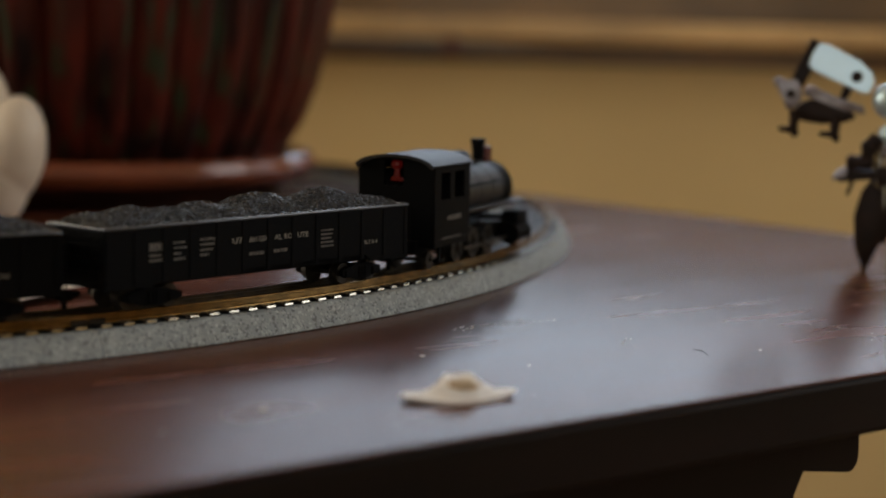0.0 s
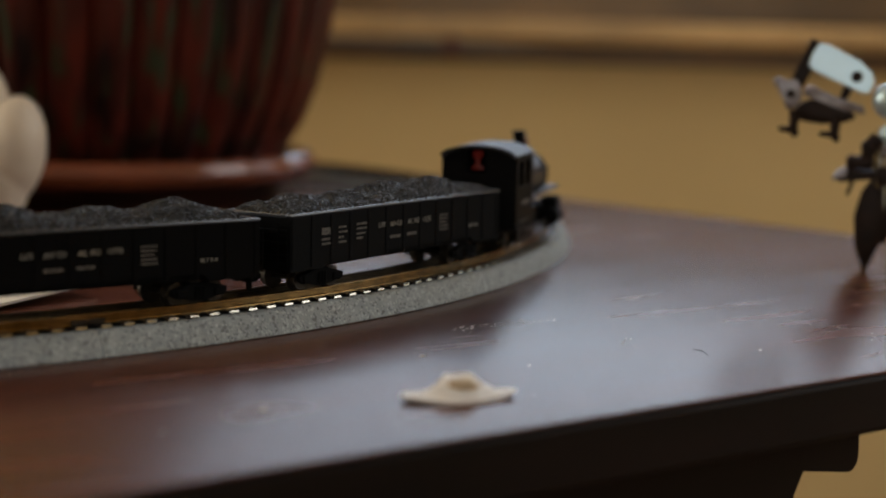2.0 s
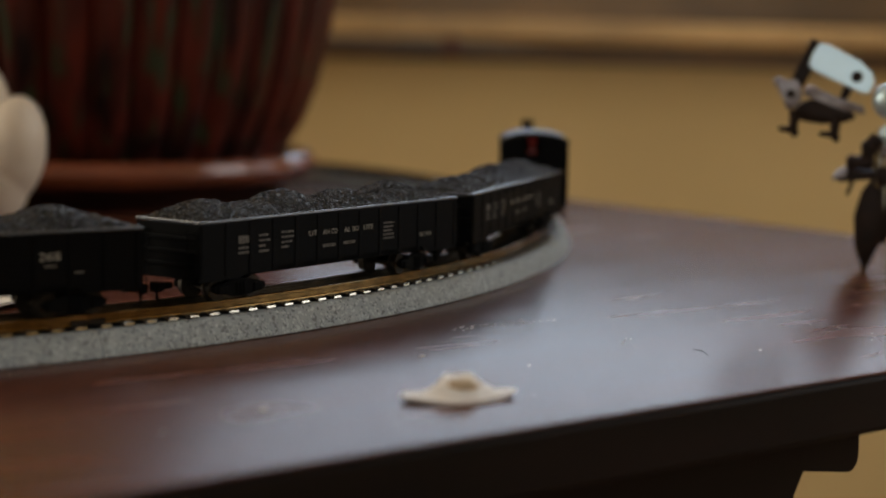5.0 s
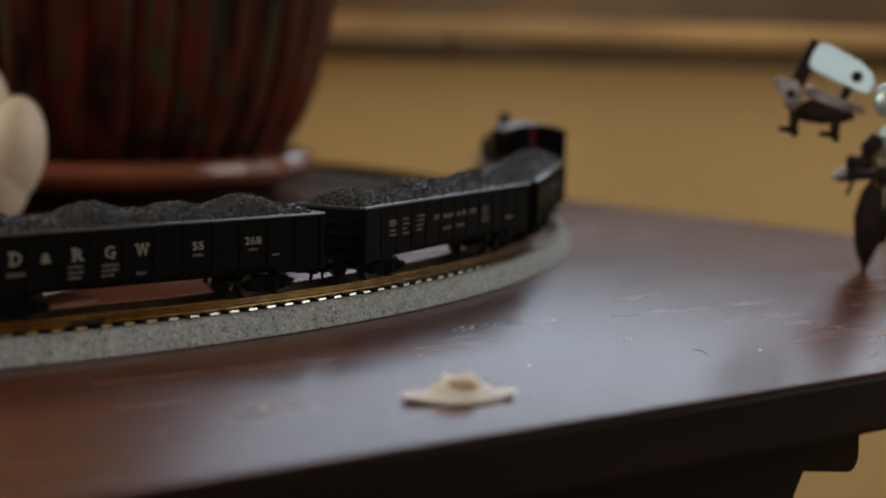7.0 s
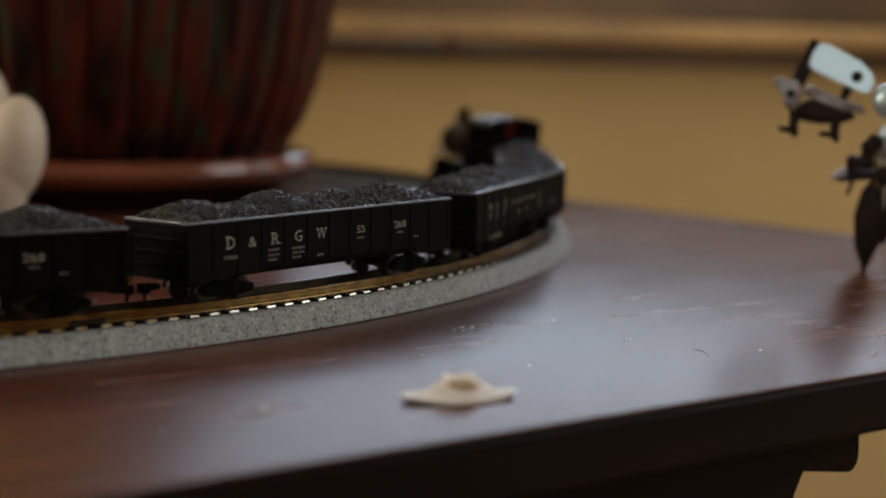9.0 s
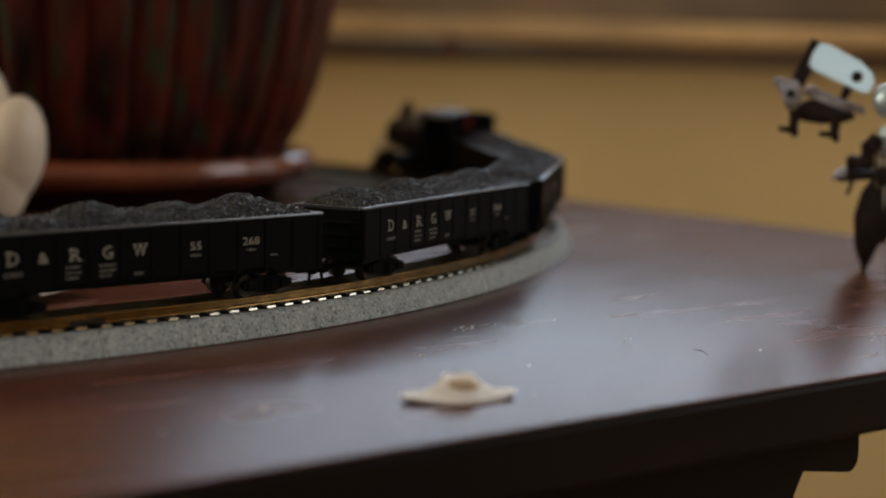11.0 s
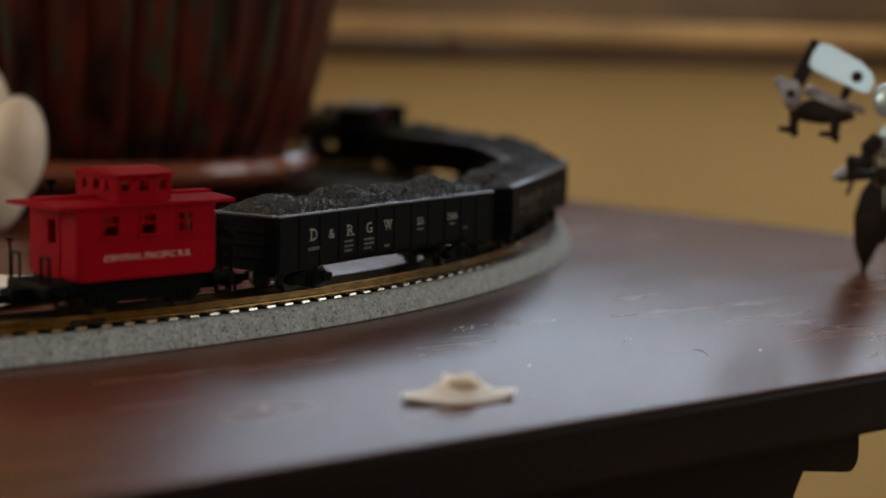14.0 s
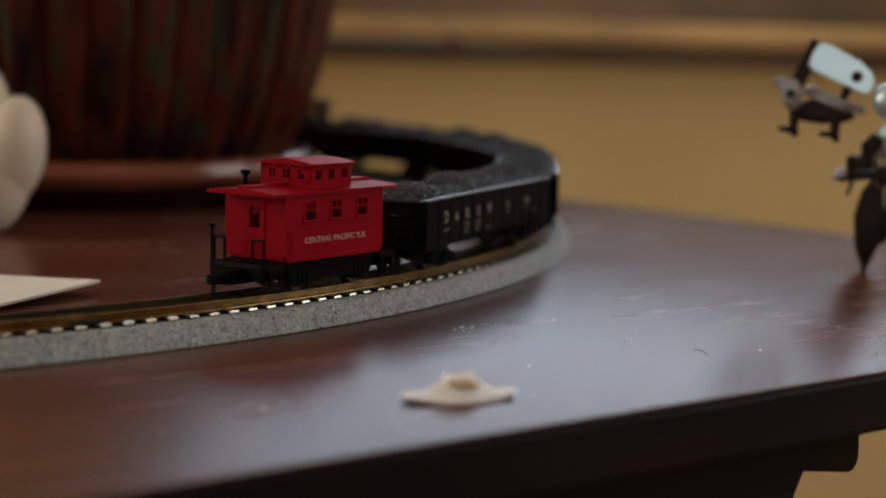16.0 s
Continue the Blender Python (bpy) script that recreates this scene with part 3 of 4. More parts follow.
def gondola(kind, label, mounds=LOAD):
    car = tagged(empty("gondola_car", pose(0, 0, TOP)), label, "model railway car", "black coal cars of the train")
    L = 49.0
    part("underframe", boxed(-L + 1, L - 1, -HALF_W + 1.2, HALF_W - 1.2, 6.2, 8.6, bevel=0.3), DARK, car)
    for s in (-1, 1):
        y0, y1 = sorted((s * HALF_W, s * (HALF_W - 0.9)))
        # the sill hangs lower under the first panels
        drop = RIBS[5] if mounds is TURNED else RIBS[3]
        out = [(-L, 6.0), (-L + 13.5, 6.0), (-L + 15.0, 6.8), (drop - 0.3, 6.7), (drop + 0.3, 7.9), (L - 15.5, 7.9), (L - 13.5, 6.0), (L, 6.0), (L, 20.6), (-L, 20.6)]
        side = part("side", prism(bmesh.new(), out, y0, y1), BLACK, car)
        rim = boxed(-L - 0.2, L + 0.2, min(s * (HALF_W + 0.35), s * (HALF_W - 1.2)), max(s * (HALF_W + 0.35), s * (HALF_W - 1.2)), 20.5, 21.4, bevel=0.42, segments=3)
        part("top_rim", rim, RIM_GLINT, side, "glossy black top edge with the window's glint painted in", smooth=True)
        rib = None
        for x in RIBS:
            if rib is None:
                rib = part("rib", prism(bmesh.new(), [(-0.55, -0.6), (0.55, -0.6), (0.55, 13.0), (-0.55, 13.0)], *sorted((0, s * 0.22)), bevel=0.08), BLACK, side)
                ob = rib
            else:
                ob = new("rib", rib.data)
                ob.parent = side
            ob.matrix_basis = pose(x * MM, s * (HALF_W - 0.02) * MM, 7.45 * MM)
        if s < 0:
            fy = -HALF_W - 0.03

            def words(txt, size, x, z, width):
                return lettering(txt, size / SZ, x / SX, z / SZ, fy, WHITE_PAINT, side, width / SX, 0.0)

            def bars(rows, x, z):
                data_bars([(a / SX, h / SZ, d / SZ) for a, h, d in rows], x / SX, z / SZ, fy, GREY_PAINT, side)

            if kind == "route":
                for txt, mid, wide in (("UT", -9.6, 3.3), ("AH", -4.9, 2.5), ("CO", -1.9, 2.4), ("AL", 3.0, 2.4), ("RO", 6.2, 2.5), ("UTE", 11.0, 3.7)):
                    words(txt, 1.25, mid, 13.0, wide * 0.94)
                bars([(3.8, 1.9, 0), (3.8, 0.6, 2.5), (3.8, 0.6, 3.6)], -35.2, 14.9)
                bars([(3.4, 0.5, 0), (3.6, 0.5, 1.2), (2.2, 0.6, 2.4), (3.2, 0.6, 3.6)], -28.4, 14.8)
                bars([(4.2, 0.6, 0), (4.2, 0.5, 1.2), (3.6, 0.5, 2.4), (2.6, 0.6, 3.5)], -20.8, 15.0)
                bars([(4.6, 0.8, 0)], -6.1, 10.7)
                bars([(4.6, 0.8, 0)], 1.6, 10.8)
                bars([(4.0, 0.45, 0), (3.8, 0.45, 0.95), (3.3, 0.45, 1.9), (4.2, 0.5, 2.85), (4.2, 0.5, 3.8)], 17.0, 14.3)
                words("BLT 8-4", 0.95, 34.2, 9.7, 4.4)
            else:
                for ch, mid, size, wide in (("D", -33.8, 2.9, 2.5), ("&", -26.8, 2.3, 2.4), ("R", -19.1, 2.7, 2.5), ("G", -11.3, 2.7, 2.5), ("W", -3.1, 2.6, 3.2)):
                    serifs(words(ch, size, mid, 12.1, wide), ch, size / SZ, mid / SX, 12.1 / SZ, fy, wide / SX)
                words("55", 1.8, 11.5, 12.4, 3.0)
                words("268", 1.8, 26.7, 12.6, 4.6)
                bars([(4.4, 0.9, 0)], -36.0, 10.6)
                bars([(3.6, 0.6, 0), (3.8, 0.6, 1.2), (3.4, 0.6, 2.3)], -21.6, 11.1)
                bars([(4.2, 0.6, 0), (4.2, 0.6, 1.1), (3.4, 0.6, 2.2)], -13.4, 10.9)
                bars([(2.2, 0.7, 0)], -4.6, 8.6)
                bars([(2.8, 0.6, 0)], 10.1, 11.5)
                bars([(2.6, 0.55, 0)], 25.4, 11.7)
                bars([(2.0, 0.5, 0)], 32.2, 10.1)
    for s in (-1, 1):
        x0, x1 = sorted((s * (L - 0.05), s * (L - 0.9)))
        end = part("end", boxed(x0, x1, -HALF_W + 0.9, HALF_W - 0.9, 6.4, 20.7), BLACK, car)
        for z in (10.0, 13.4, 16.8):
            a, b = sorted((s * (L - 0.1), s * (L + 0.55)))
            part("end_rib", boxed(a, b, -HALF_W + 0.6, HALF_W - 0.6, z - 0.6, z + 0.6, bevel=0.25), BLACK, end)
        a, b = sorted((s * (L - 1.1), s * (L + 0.3)))
        part("end_rim", boxed(a, b, -HALF_W + 1.2, HALF_W - 1.2, 20.4, 21.4, bevel=0.22), RIM_GLINT, end)
        for y in (-HALF_W + 1.6, HALF_W - 1.6):
            lad = bmesh.new()
            for z in (8.5, 11, 13.5, 16, 18.5):
                rod(lad, (s * (L + 0.9), y - 1.4, z), (s * (L + 0.9), y + 1.4, z), 0.18, seg=6)
            for dy in (-1.4, 1.4):
                rod(lad, (s * (L + 0.9), y + dy, 7.5), (s * (L + 0.9), y + dy, 19.2), 0.2, seg=6)
                rod(lad, (s * (L - 0.2), y + dy, 18.5), (s * (L + 0.9), y + dy, 18.5), 0.2, seg=6)
            part("ladder", lad, DARK, end)
        coupler(car, s * (L - 0.6), s)
        truck(car, s * 33.0, math.degrees(math.asin(s * 0.033 / R)))
    part("coal_load", coal_heap(mounds), COAL, car, "heaped crushed black coal")
    return car


def caboose():
    car = tagged(empty("caboose", pose(0, 0, TOP)), "bright red plastic caboose with black platforms and cupola", "model railway car")
    W, L = 9.8, 18.2
    # a hollow shell: open windows in the sides and the end doors
    T, panes, lights = 0.8, (-9.4, 0.2, 10.0), (0.0,)
    bm = boxed(-L + T, L - T, -W + T, W - T, 8.3, 9.1)
    for s in (-1, 1):
        y0, y1 = sorted((s * W, s * (W - T)))
        prism(bm, [(-L + 1.3, 8.3), (L - 1.3, 8.3), (L, 9.9), (L, 19.0), (-L, 19.0), (-L, 9.9)], y0, y1)
        box(bm, -L, L, y0, y1, 23.9, 26.0)
        edges = [-L] + [x + k for x in panes for k in (-1.9, 1.9)] + [L]
        for x0, x1 in zip(edges[::2], edges[1::2]):
            box(bm, x0, x1, y0, y1, 19.0, 23.9)
        x0, x1 = sorted((s * L, s * (L - T)))
        box(bm, x0, x1, -W + T, W - T, 9.1, 16.8)
        box(bm, x0, x1, -W + T, W - T, 22.5, 26.0)
        edges = [-W + T] + [y + k for y in lights for k in (-1.7, 1.7)] + [W - T]
        for a, b in zip(edges[::2], edges[1::2]):
            box(bm, x0, x1, a, b, 16.8, 22.5)
    body = part("body", bm, RED, car)
    for s in (-1, 1):
        for x in panes:
            fr = bmesh.new()
            y0, y1 = sorted((s * (W - 0.3), s * (W + 0.22)))
            for a in ((x - 2.4, x - 1.8, 19.0, 24.2), (x + 1.8, x + 2.4, 19.0, 24.2), (x - 1.8, x + 1.8, 23.6, 24.2), (x - 1.8, x + 1.8, 21.3, 21.8), (x - 0.22, x + 0.22, 21.8, 23.6)):
                box(fr, a[0], a[1], y0, y1, a[2], a[3])
            w = part("window", fr, RED, body)
            part("sill", boxed(x - 2.8, x + 2.8, *sorted((s * (W - 0.05), s * (W + 0.5))), 18.3, 18.98, bevel=0.12), RED, w)
        part("side_strip", boxed(-L + 0.2, L - 0.2, *sorted((s * (W - 0.05), s * (W + 0.18))), 17.2, 17.6), RED, body)
        part("sill_beam", boxed(-L + 1.6, L - 1.6, *sorted((s * (W - 0.05), s * (W + 0.2))), 8.6, 9.4, bevel=0.1), RED, body)
        grab = rod(bmesh.new(), (-L + 1.4, s * (W + 0.7), 11.0), (-L + 1.4, s * (W + 0.7), 16.0), 0.16, seg=6)
        for z in (11.0, 16.0):
            rod(grab, (-L + 1.4, s * (W - 0.1), z), (-L + 1.4, s * (W + 0.8), z), 0.16, seg=6)
        part("grab_iron", grab, RED, body)
    lettering("CENTRAL PACIFIC R.R.", 1.5, 0.2, 12.9, -W - 0.03, GOLD_PAINT, body, 23.0, 0.02)
    # end doors with open lights
    for s in (-1, 1):
        bm = boxed(*sorted((s * (L - 0.05), s * (L + 0.3))), -3.2, 3.2, 8.6, 16.7, bevel=0.1)
        for y0, y1, z0, z1 in ((-3.2, -1.7, 16.7, 23.8), (1.7, 3.2, 16.7, 23.8), (-1.7, 1.7, 22.6, 23.8)):
            box(bm, *sorted((s * (L - 0.05), s * (L + 0.3))), y0, y1, z0, z1)
        part("door", bm, RED, body)
    # arched roof with a walkway
    out = [(-11.0, 25.7)] + [(-11.0 + 22 * i / 12, 26.5 + 0.8 * math.sin(math.pi * i / 12)) for i in range(13)] + [(11.0, 25.7)]
    bm = prism(bmesh.new(), out, -23.0, 23.4, bevel=0.0)
    bmesh.ops.rotate(bm, verts=bm.verts, cent=(0, 0, 0), matrix=Matrix.Rotation(math.pi / 2, 3, "Z"))
    roof = part("roof", bm, RED, car, smooth=True)
    for x0, x1 in ((-22.8, -8.2), (8.2, 22.8)):
        part("walkway", boxed(x0, x1, -1.9, 1.9, 27.1, 28.0, bevel=0.15), RED, roof)
    # cupola: posts, sill, head, arched cap
    cup = part("cupola", boxed(-7.2, 7.2, -8.4, 8.4, 26.2, 29.2, bevel=0.15), RED, car)
    for s in (-1, 1):
        for x in (-6.6, -2.4, 2.4, 6.6):
            part("post", boxed(x - (0.6 if abs(x) > 5 else 1.2), x + (0.6 if abs(x) > 5 else 1.2), *sorted((s * 7.4, s * 8.4)), 28.5, 33.0), RED, cup)
        for y in (-6.8, -2.4, 2.4, 6.8):
            part("post", boxed(*sorted((s * 6.2, s * 7.2)), y - 1.15, y + 1.15, 28.5, 33.0), RED, cup)
    part("head", boxed(-7.2, 7.2, -8.4, 8.4, 31.7, 33.4, bevel=0.1), RED, cup)
    out = [(-9.2, 32.9)] + [(-9.2 + 18.4 * i / 10, 33.4 + 1.1 * math.sin(math.pi * i / 10)) for i in range(11)] + [(9.2, 32.9)]
    bm = prism(bmesh.new(), out, -8.0, 8.0)
    bmesh.ops.rotate(bm, verts=bm.verts, cent=(0, 0, 0), matrix=Matrix.Rotation(math.pi / 2, 3, "Z"))
    part("cupola_roof", bm, RED, cup, smooth=True)
    # stove pipe
    bm = rod(bmesh.new(), (-15.0, 6.2, 26.0), (-15.0, 6.2, 30.4), 0.6)
    rod(bm, (-15.0, 6.2, 30.2), (-15.0, 6.2, 31.4), 1.15, 1.25)
    part("stove_pipe", bm, BLACK, car, "black stove pipe", smooth=True)
    # underframe and platforms
    part("underframe", boxed(-19, 19, -8.0, 8.0, 5.6, 8.4, bevel=0.3), DARK, car)
    for s in (-1, 1):
        plat = part("platform", boxed(*sorted((s * 18, s * 24.4)), -9.2, 9.2, 6.0, 8.0, bevel=0.25), BLACK, car, "black end platform")
        for y in (-7.8, 4.6):
            bm = bmesh.new()
            for dy in (0, 3.4):
                rod(bm, (s * 23.8, y + dy, 7.6), (s * 23.8, y + dy, 14.4), 0.34, seg=8)
            rod(bm, (s * 23.8, y - 0.2, 14.3), (s * 23.8, y + 3.6, 14.3), 0.34, seg=8)
            part("railing", bm, BLACK, plat, smooth=True)
        bm = rod(bmesh.new(), (s * 23.6, 9.0 * -s if s > 0 else 9.0, 7.6), (s * 23.6, 9.0 * -s if s > 0 else 9.0, 17.6), 0.36, seg=8)
        rod(bm, (s * 23.6, -9.0 if s > 0 else 9.0, 17.0), (s * 23.6, -9.0 if s > 0 else 9.0, 17.6), 1.0, seg=14)
        part("brake_wheel", bm, BLACK, plat, smooth=True)
        for y in (-9.0, 9.0):
            bm = boxed(*sorted((s * 19.0, s * 23.0)), y - 0.7, y + 0.7, 2.6, 3.3, bevel=0.15)
            for x in (19.2, 22.8):
                box(bm, s * x - 0.3, s * x + 0.3, y - 0.5, y + 0.5, 3.0, 6.6)
            part("step", bm, BLACK, plat)
        part("buffer_beam", boxed(*sorted((s * 22.6, s * 24.9)), -8.6, 8.6, 4.0, 7.6, bevel=0.4), BLACK, plat)
        part("draft_box", boxed(*sorted((s * 17, s * (27.5 if s > 0 else 30.0))), -3.0, 3.0, 3.0, 6.8, bevel=0.4), DARK, plat)
        coupler(car, 24.0 if s > 0 else -28.4, s)
    for s in (-1, 1):
        bm = prism(bmesh.new(), [(-15.5, 5.8), (-15.0, 3.2), (-12.5, 1.4), (-8.5, 1.4), (-6.5, 3.0), (6.5, 3.0), (8.5, 1.4), (12.5, 1.4), (15.0, 3.2), (15.5, 5.8)],
                   *sorted((s * 6.3 - INSET, s * 7.6 - INSET)), bevel=0.2)
        for x in (-10.5, 10.5):
            for dx in (-1.6, 0, 1.6):
                rod(bm, (x + dx, s * 7.4 - INSET, 2.2), (x + dx, s * 7.4 - INSET, 5.2), 0.5, seg=8)
        part("axle_frame", bm, DARK, car)
    for x in (-10.5, 10.5):
        # same darkened rail metal as the inner rail
        wheelset(car, x, -INSET, mat=SHADE_RAIL)
    return car


def locomotive():
    eng = tagged(empty("steam_locomotive", pose(0, 0, TOP)), "small black tank steam locomotive with red glowing cab lamp", "model locomotive")
    W = 10.9
    part("frame", boxed(-45, 27, -6.5, 6.5, 5.0, 9.0, bevel=0.4), DARK, eng)
    # cab with open rear window and side windows
    cab = part("cab", boxed(-43, -19.5, -W, W, 7.0, 9.0, bevel=0.2), BLACK, eng, "black cab with arched roof")
    for s in (-1, 1):
        y0, y1 = sorted((s * W, s * (W - 1.0)))
        bm = boxed(-43, -19.5, y0, y1, 9.0, 20.5, bevel=0.15)
        box(bm, -43, -39, y0, y1, 20.4, 30.4)
        box(bm, -33.0, -30.0, y0, y1, 20.4, 28.6)
        box(bm, -23.5, -19.5, y0, y1, 20.4, 30.4)
        box(bm, -39.2, -23.2, y0, y1, 28.4, 30.4)
        side = part("side_panel", bm, BLACK, cab)
        if s < 0:
            data_bars([(9.0, 1.5, 0)], -34.5, 15.8, -W - 0.02, GREY_PAINT, side)
            data_bars([(13.0, 0.5, 0)], -38.0, 9.6, -W - 0.02, GREY_PAINT, side)
    arch = [(y, 29.9 + 3.9 * math.sqrt(max(0.0, 1 - (y / 11.4) ** 2))) for y in np.linspace(-11.2, 11.2, 15)]
    for x0, x1 in ((-43.0, -42.0), (-20.5, -19.5)):
        rear = bmesh.new()
        bot = 9.0
        for y0, y1, z0, z1 in ((-W + 1, -2.0, bot, 30.6), (3.6, W - 1, bot, 30.6), (-2.0, 3.6, bot, 24.6), (-2.0, 3.6, 31.9, 32.9)):
            box(rear, x0, x1, y0, y1, z0, z1)
        if x0 > -30:                       # the wall against the boiler is closed
            box(rear, x0, x1, -2.0, 3.6, 24.6, 31.9)
        for sgn in (-1, 1):
            pts = [(sgn * y, z) for y, z in ((2.0 if sgn < 0 else 3.6, 30.5), (10.3, 30.5), (9.0, 31.6), (7.0, 32.3), (2.0 if sgn < 0 else 3.6, 32.9))]
            w = prism(bmesh.new(), pts, x0, x1)
            bmesh.ops.rotate(w, verts=w.verts, cent=(0, 0, 0), matrix=Matrix.Rotation(math.pi / 2, 3, "Z"))
            for v in w.verts:
                v.co.x, v.co.y = -abs(v.co.x), v.co.y
            me = bpy.data.meshes.new("tmp")
            w.to_mesh(me)
            w.free()
            rear.from_mesh(me)
            bpy.data.meshes.remove(me)
        part("end_wall", rear, BLACK, cab)
    shell = [(y, z) for y, z in arch] + [(y * 0.93, z - 0.9) for y, z in reversed(arch)]
    bm = prism(bmesh.new(), shell, 18.6, 45.0)
    bmesh.ops.rotate(bm, verts=bm.verts, cent=(0, 0, 0), matrix=Matrix.Rotation(math.pi / 2, 3, "Z"))
    for v in bm.verts:
        v.co.x = -abs(v.co.x)
    part("cab_roof", bm, SATIN, cab, "satin black arched roof", smooth=True)
    bm = bmesh.new()
    bmesh.ops.create_uvsphere(bm, u_segments=14, v_segments=8, radius=1.5 * MM, matrix=Matrix.Translation((-41.2 * MM, 0.8 * MM, 30.6 * MM)))
    box(bm, -41.6, -40.8, -0.8, 2.4, 25.8, 26.9, bevel=0.2)
    rod(bm, (-41.2, 0.8, 26.9), (-41.2, 0.8, 29.4), 0.7)
    part("cab_lamp", bm, GLOW, cab, "glowing red lamp in the rear window", smooth=True)
    part("backhead", boxed(-36, -35, -7, 7, 9, 29), DARK, cab)
    # boiler, tank and fittings
    bm = rod(bmesh.new(), (-20, 0, 20.0), (12.0, 0, 20.0), 8.6, seg=36)
    for x in (-14, -5, 4, 11):
        rod(bm, (x - 0.3, 0, 20.0), (x + 0.3, 0, 20.0), 8.68, seg=36)
    boiler = part("boiler", bm, SATIN, eng, "satin black boiler", smooth=True)
    bm = rod(bmesh.new(), (12.0, 0, 20.0), (19.5, 0, 20.0), 8.2, seg=36)
    rod(bm, (19.5, 0, 20.0), (20.5, 0, 20.0), 7.0, 5.6, seg=28)
    part("smokebox", bm, BLACK, boiler, smooth=True)
    prof = [(3.4, 27.0), (3.4, 30.2), (3.1, 31.4), (2.0, 32.2), (0.6, 32.5)]
    for x, nm in ((-12.5, "steam_dome"), (-1.5, "sand_dome")):
        d = part(nm, lathe(bmesh.new(), prof, 20, u=MM), SATIN, boiler, smooth=True)
        d.matrix_basis = pose(x * MM, 0, 0)
    bm = rod(bmesh.new(), (12.5, 0, 27.0), (12.5, 0, 34.0), 1.6, 1.9)
    rod(bm, (12.5, 0, 33.9), (12.5, 0, 35.4), 2.3, 2.1)
    part("stack", bm, BLACK, boiler, "black smoke stack", smooth=True)
    bm = boxed(15.0, 19.2, -1.8, 1.8, 26.6, 32.8, bevel=0.5)
    part("headlamp", bm, LENS_RED, boiler, "small dark red lamp")
    for s in (-1, 1):
        y0, y1 = sorted((s * 4.0, s * 11.0))
        part("running_board", boxed(-20, 23.5, y0, y1, 15.2, 16.2, bevel=0.2), SATIN, eng)
        bm = rod(bmesh.new(), (13.0, s * 8.6 - INSET, 5.6), (23.5, s * 8.6 - INSET, 5.6), 3.3, seg=20)
        box(bm, 14, 22.5, *sorted((s * 6.0 - INSET, s * 11.0 - INSET)), 8.2, 12.6, bevel=0.5)
        part("cylinder", bm, BLACK, eng, smooth=True)
        bm = boxed(-17.5, 5.0, *sorted((s * 7.0 - INSET, s * 7.7 - INSET)), 3.4, 4.6, bevel=0.15)
        box(bm, -5, 14, *sorted((s * 7.9 - INSET, s * 8.5 - INSET)), 4.0, 5.0, bevel=0.15)
        part("side_rod", bm, STEEL, eng, "metal side rod")
        bm = rod(bmesh.new(), (-18, s * 9.2, 23.0), (15, s * 9.2, 23.0), 0.28, seg=6)
        for x in (-16, -6, 4, 14):
            rod(bm, (x, s * 8.0, 23.0), (x, s * 9.2, 23.0), 0.3, seg=6)
        part("handrail", bm, BLACK, eng)
        part("cab_step", boxed(-40, -36, *sorted((s * 9.0, s * 11.0)), 2.6, 3.4, bevel=0.2), BLACK, eng)
        part("step_hanger", boxed(-38.5, -37.5, *sorted((s * 9.8, s * 10.4)), 3.0, 7.4), BLACK, eng)
    out = [(23, 9.0), (28, 9.0), (36, 2.6), (36, 1.4), (26, 1.4), (23, 3.0)]
    pil = part("pilot", prism(bmesh.new(), out, -8.0, 8.0, bevel=0.3), DARK, eng, "black sloping pilot")
    part("front_deck", boxed(22, 29, -9.5, 9.5, 8.8, 10.2, bevel=0.25), BLACK, pil)
    coupler(eng, 34.5, 1)
    coupler(eng, -44.5, -1)
    for x in (-17.5, -6.0, 5.0):
        wheelset(eng, x, -INSET, 4.2, True)
    for x in (-36.0, 29.0):
        wheelset(eng, x, -INSET, 2.4)
    return eng


def proportion(thing, sx, sz):
    """Set a body's true length and height; wheels and bogies keep their round shape."""
    done = set()
    for o in thing.children_recursive:
        x, y, z = o.matrix_basis.translation
        running = o.name.startswith(("wheelset", "truck", "side_frame"))
        if not o.name.startswith(("wheelset", "side_frame")) or o.parent == thing:
            o.matrix_basis.translation = (x * sx, y, z if running else z * sz)
        if not running and o.data.name not in done:
            done.add(o.data.name)
            o.data.transform(Matrix.Diagonal((sx, 1, sz, 1)))


ENGINE = locomotive()
proportion(ENGINE, 1.0, 0.90)
CARS = [gondola("route", "black open gondola car with white lettering and coal", TURNED),
        gondola("route", "black open gondola car with white lettering and coal"),
        gondola("initials", "black open gondola car with large white initials, coal-loaded")]
for one in CARS:
    proportion(one, SX, SZ)
CARS.append(copy_thing(CARS[2], pose(0, 0, TOP)))
CABOOSE = caboose()
proportion(CABOOSE, 0.97, 0.90)

# ---- things on the table ----
def on_table(x, y, turn=0.0, z=0.0):
    return pose(x, y, TOP + z, 0, 0, turn)


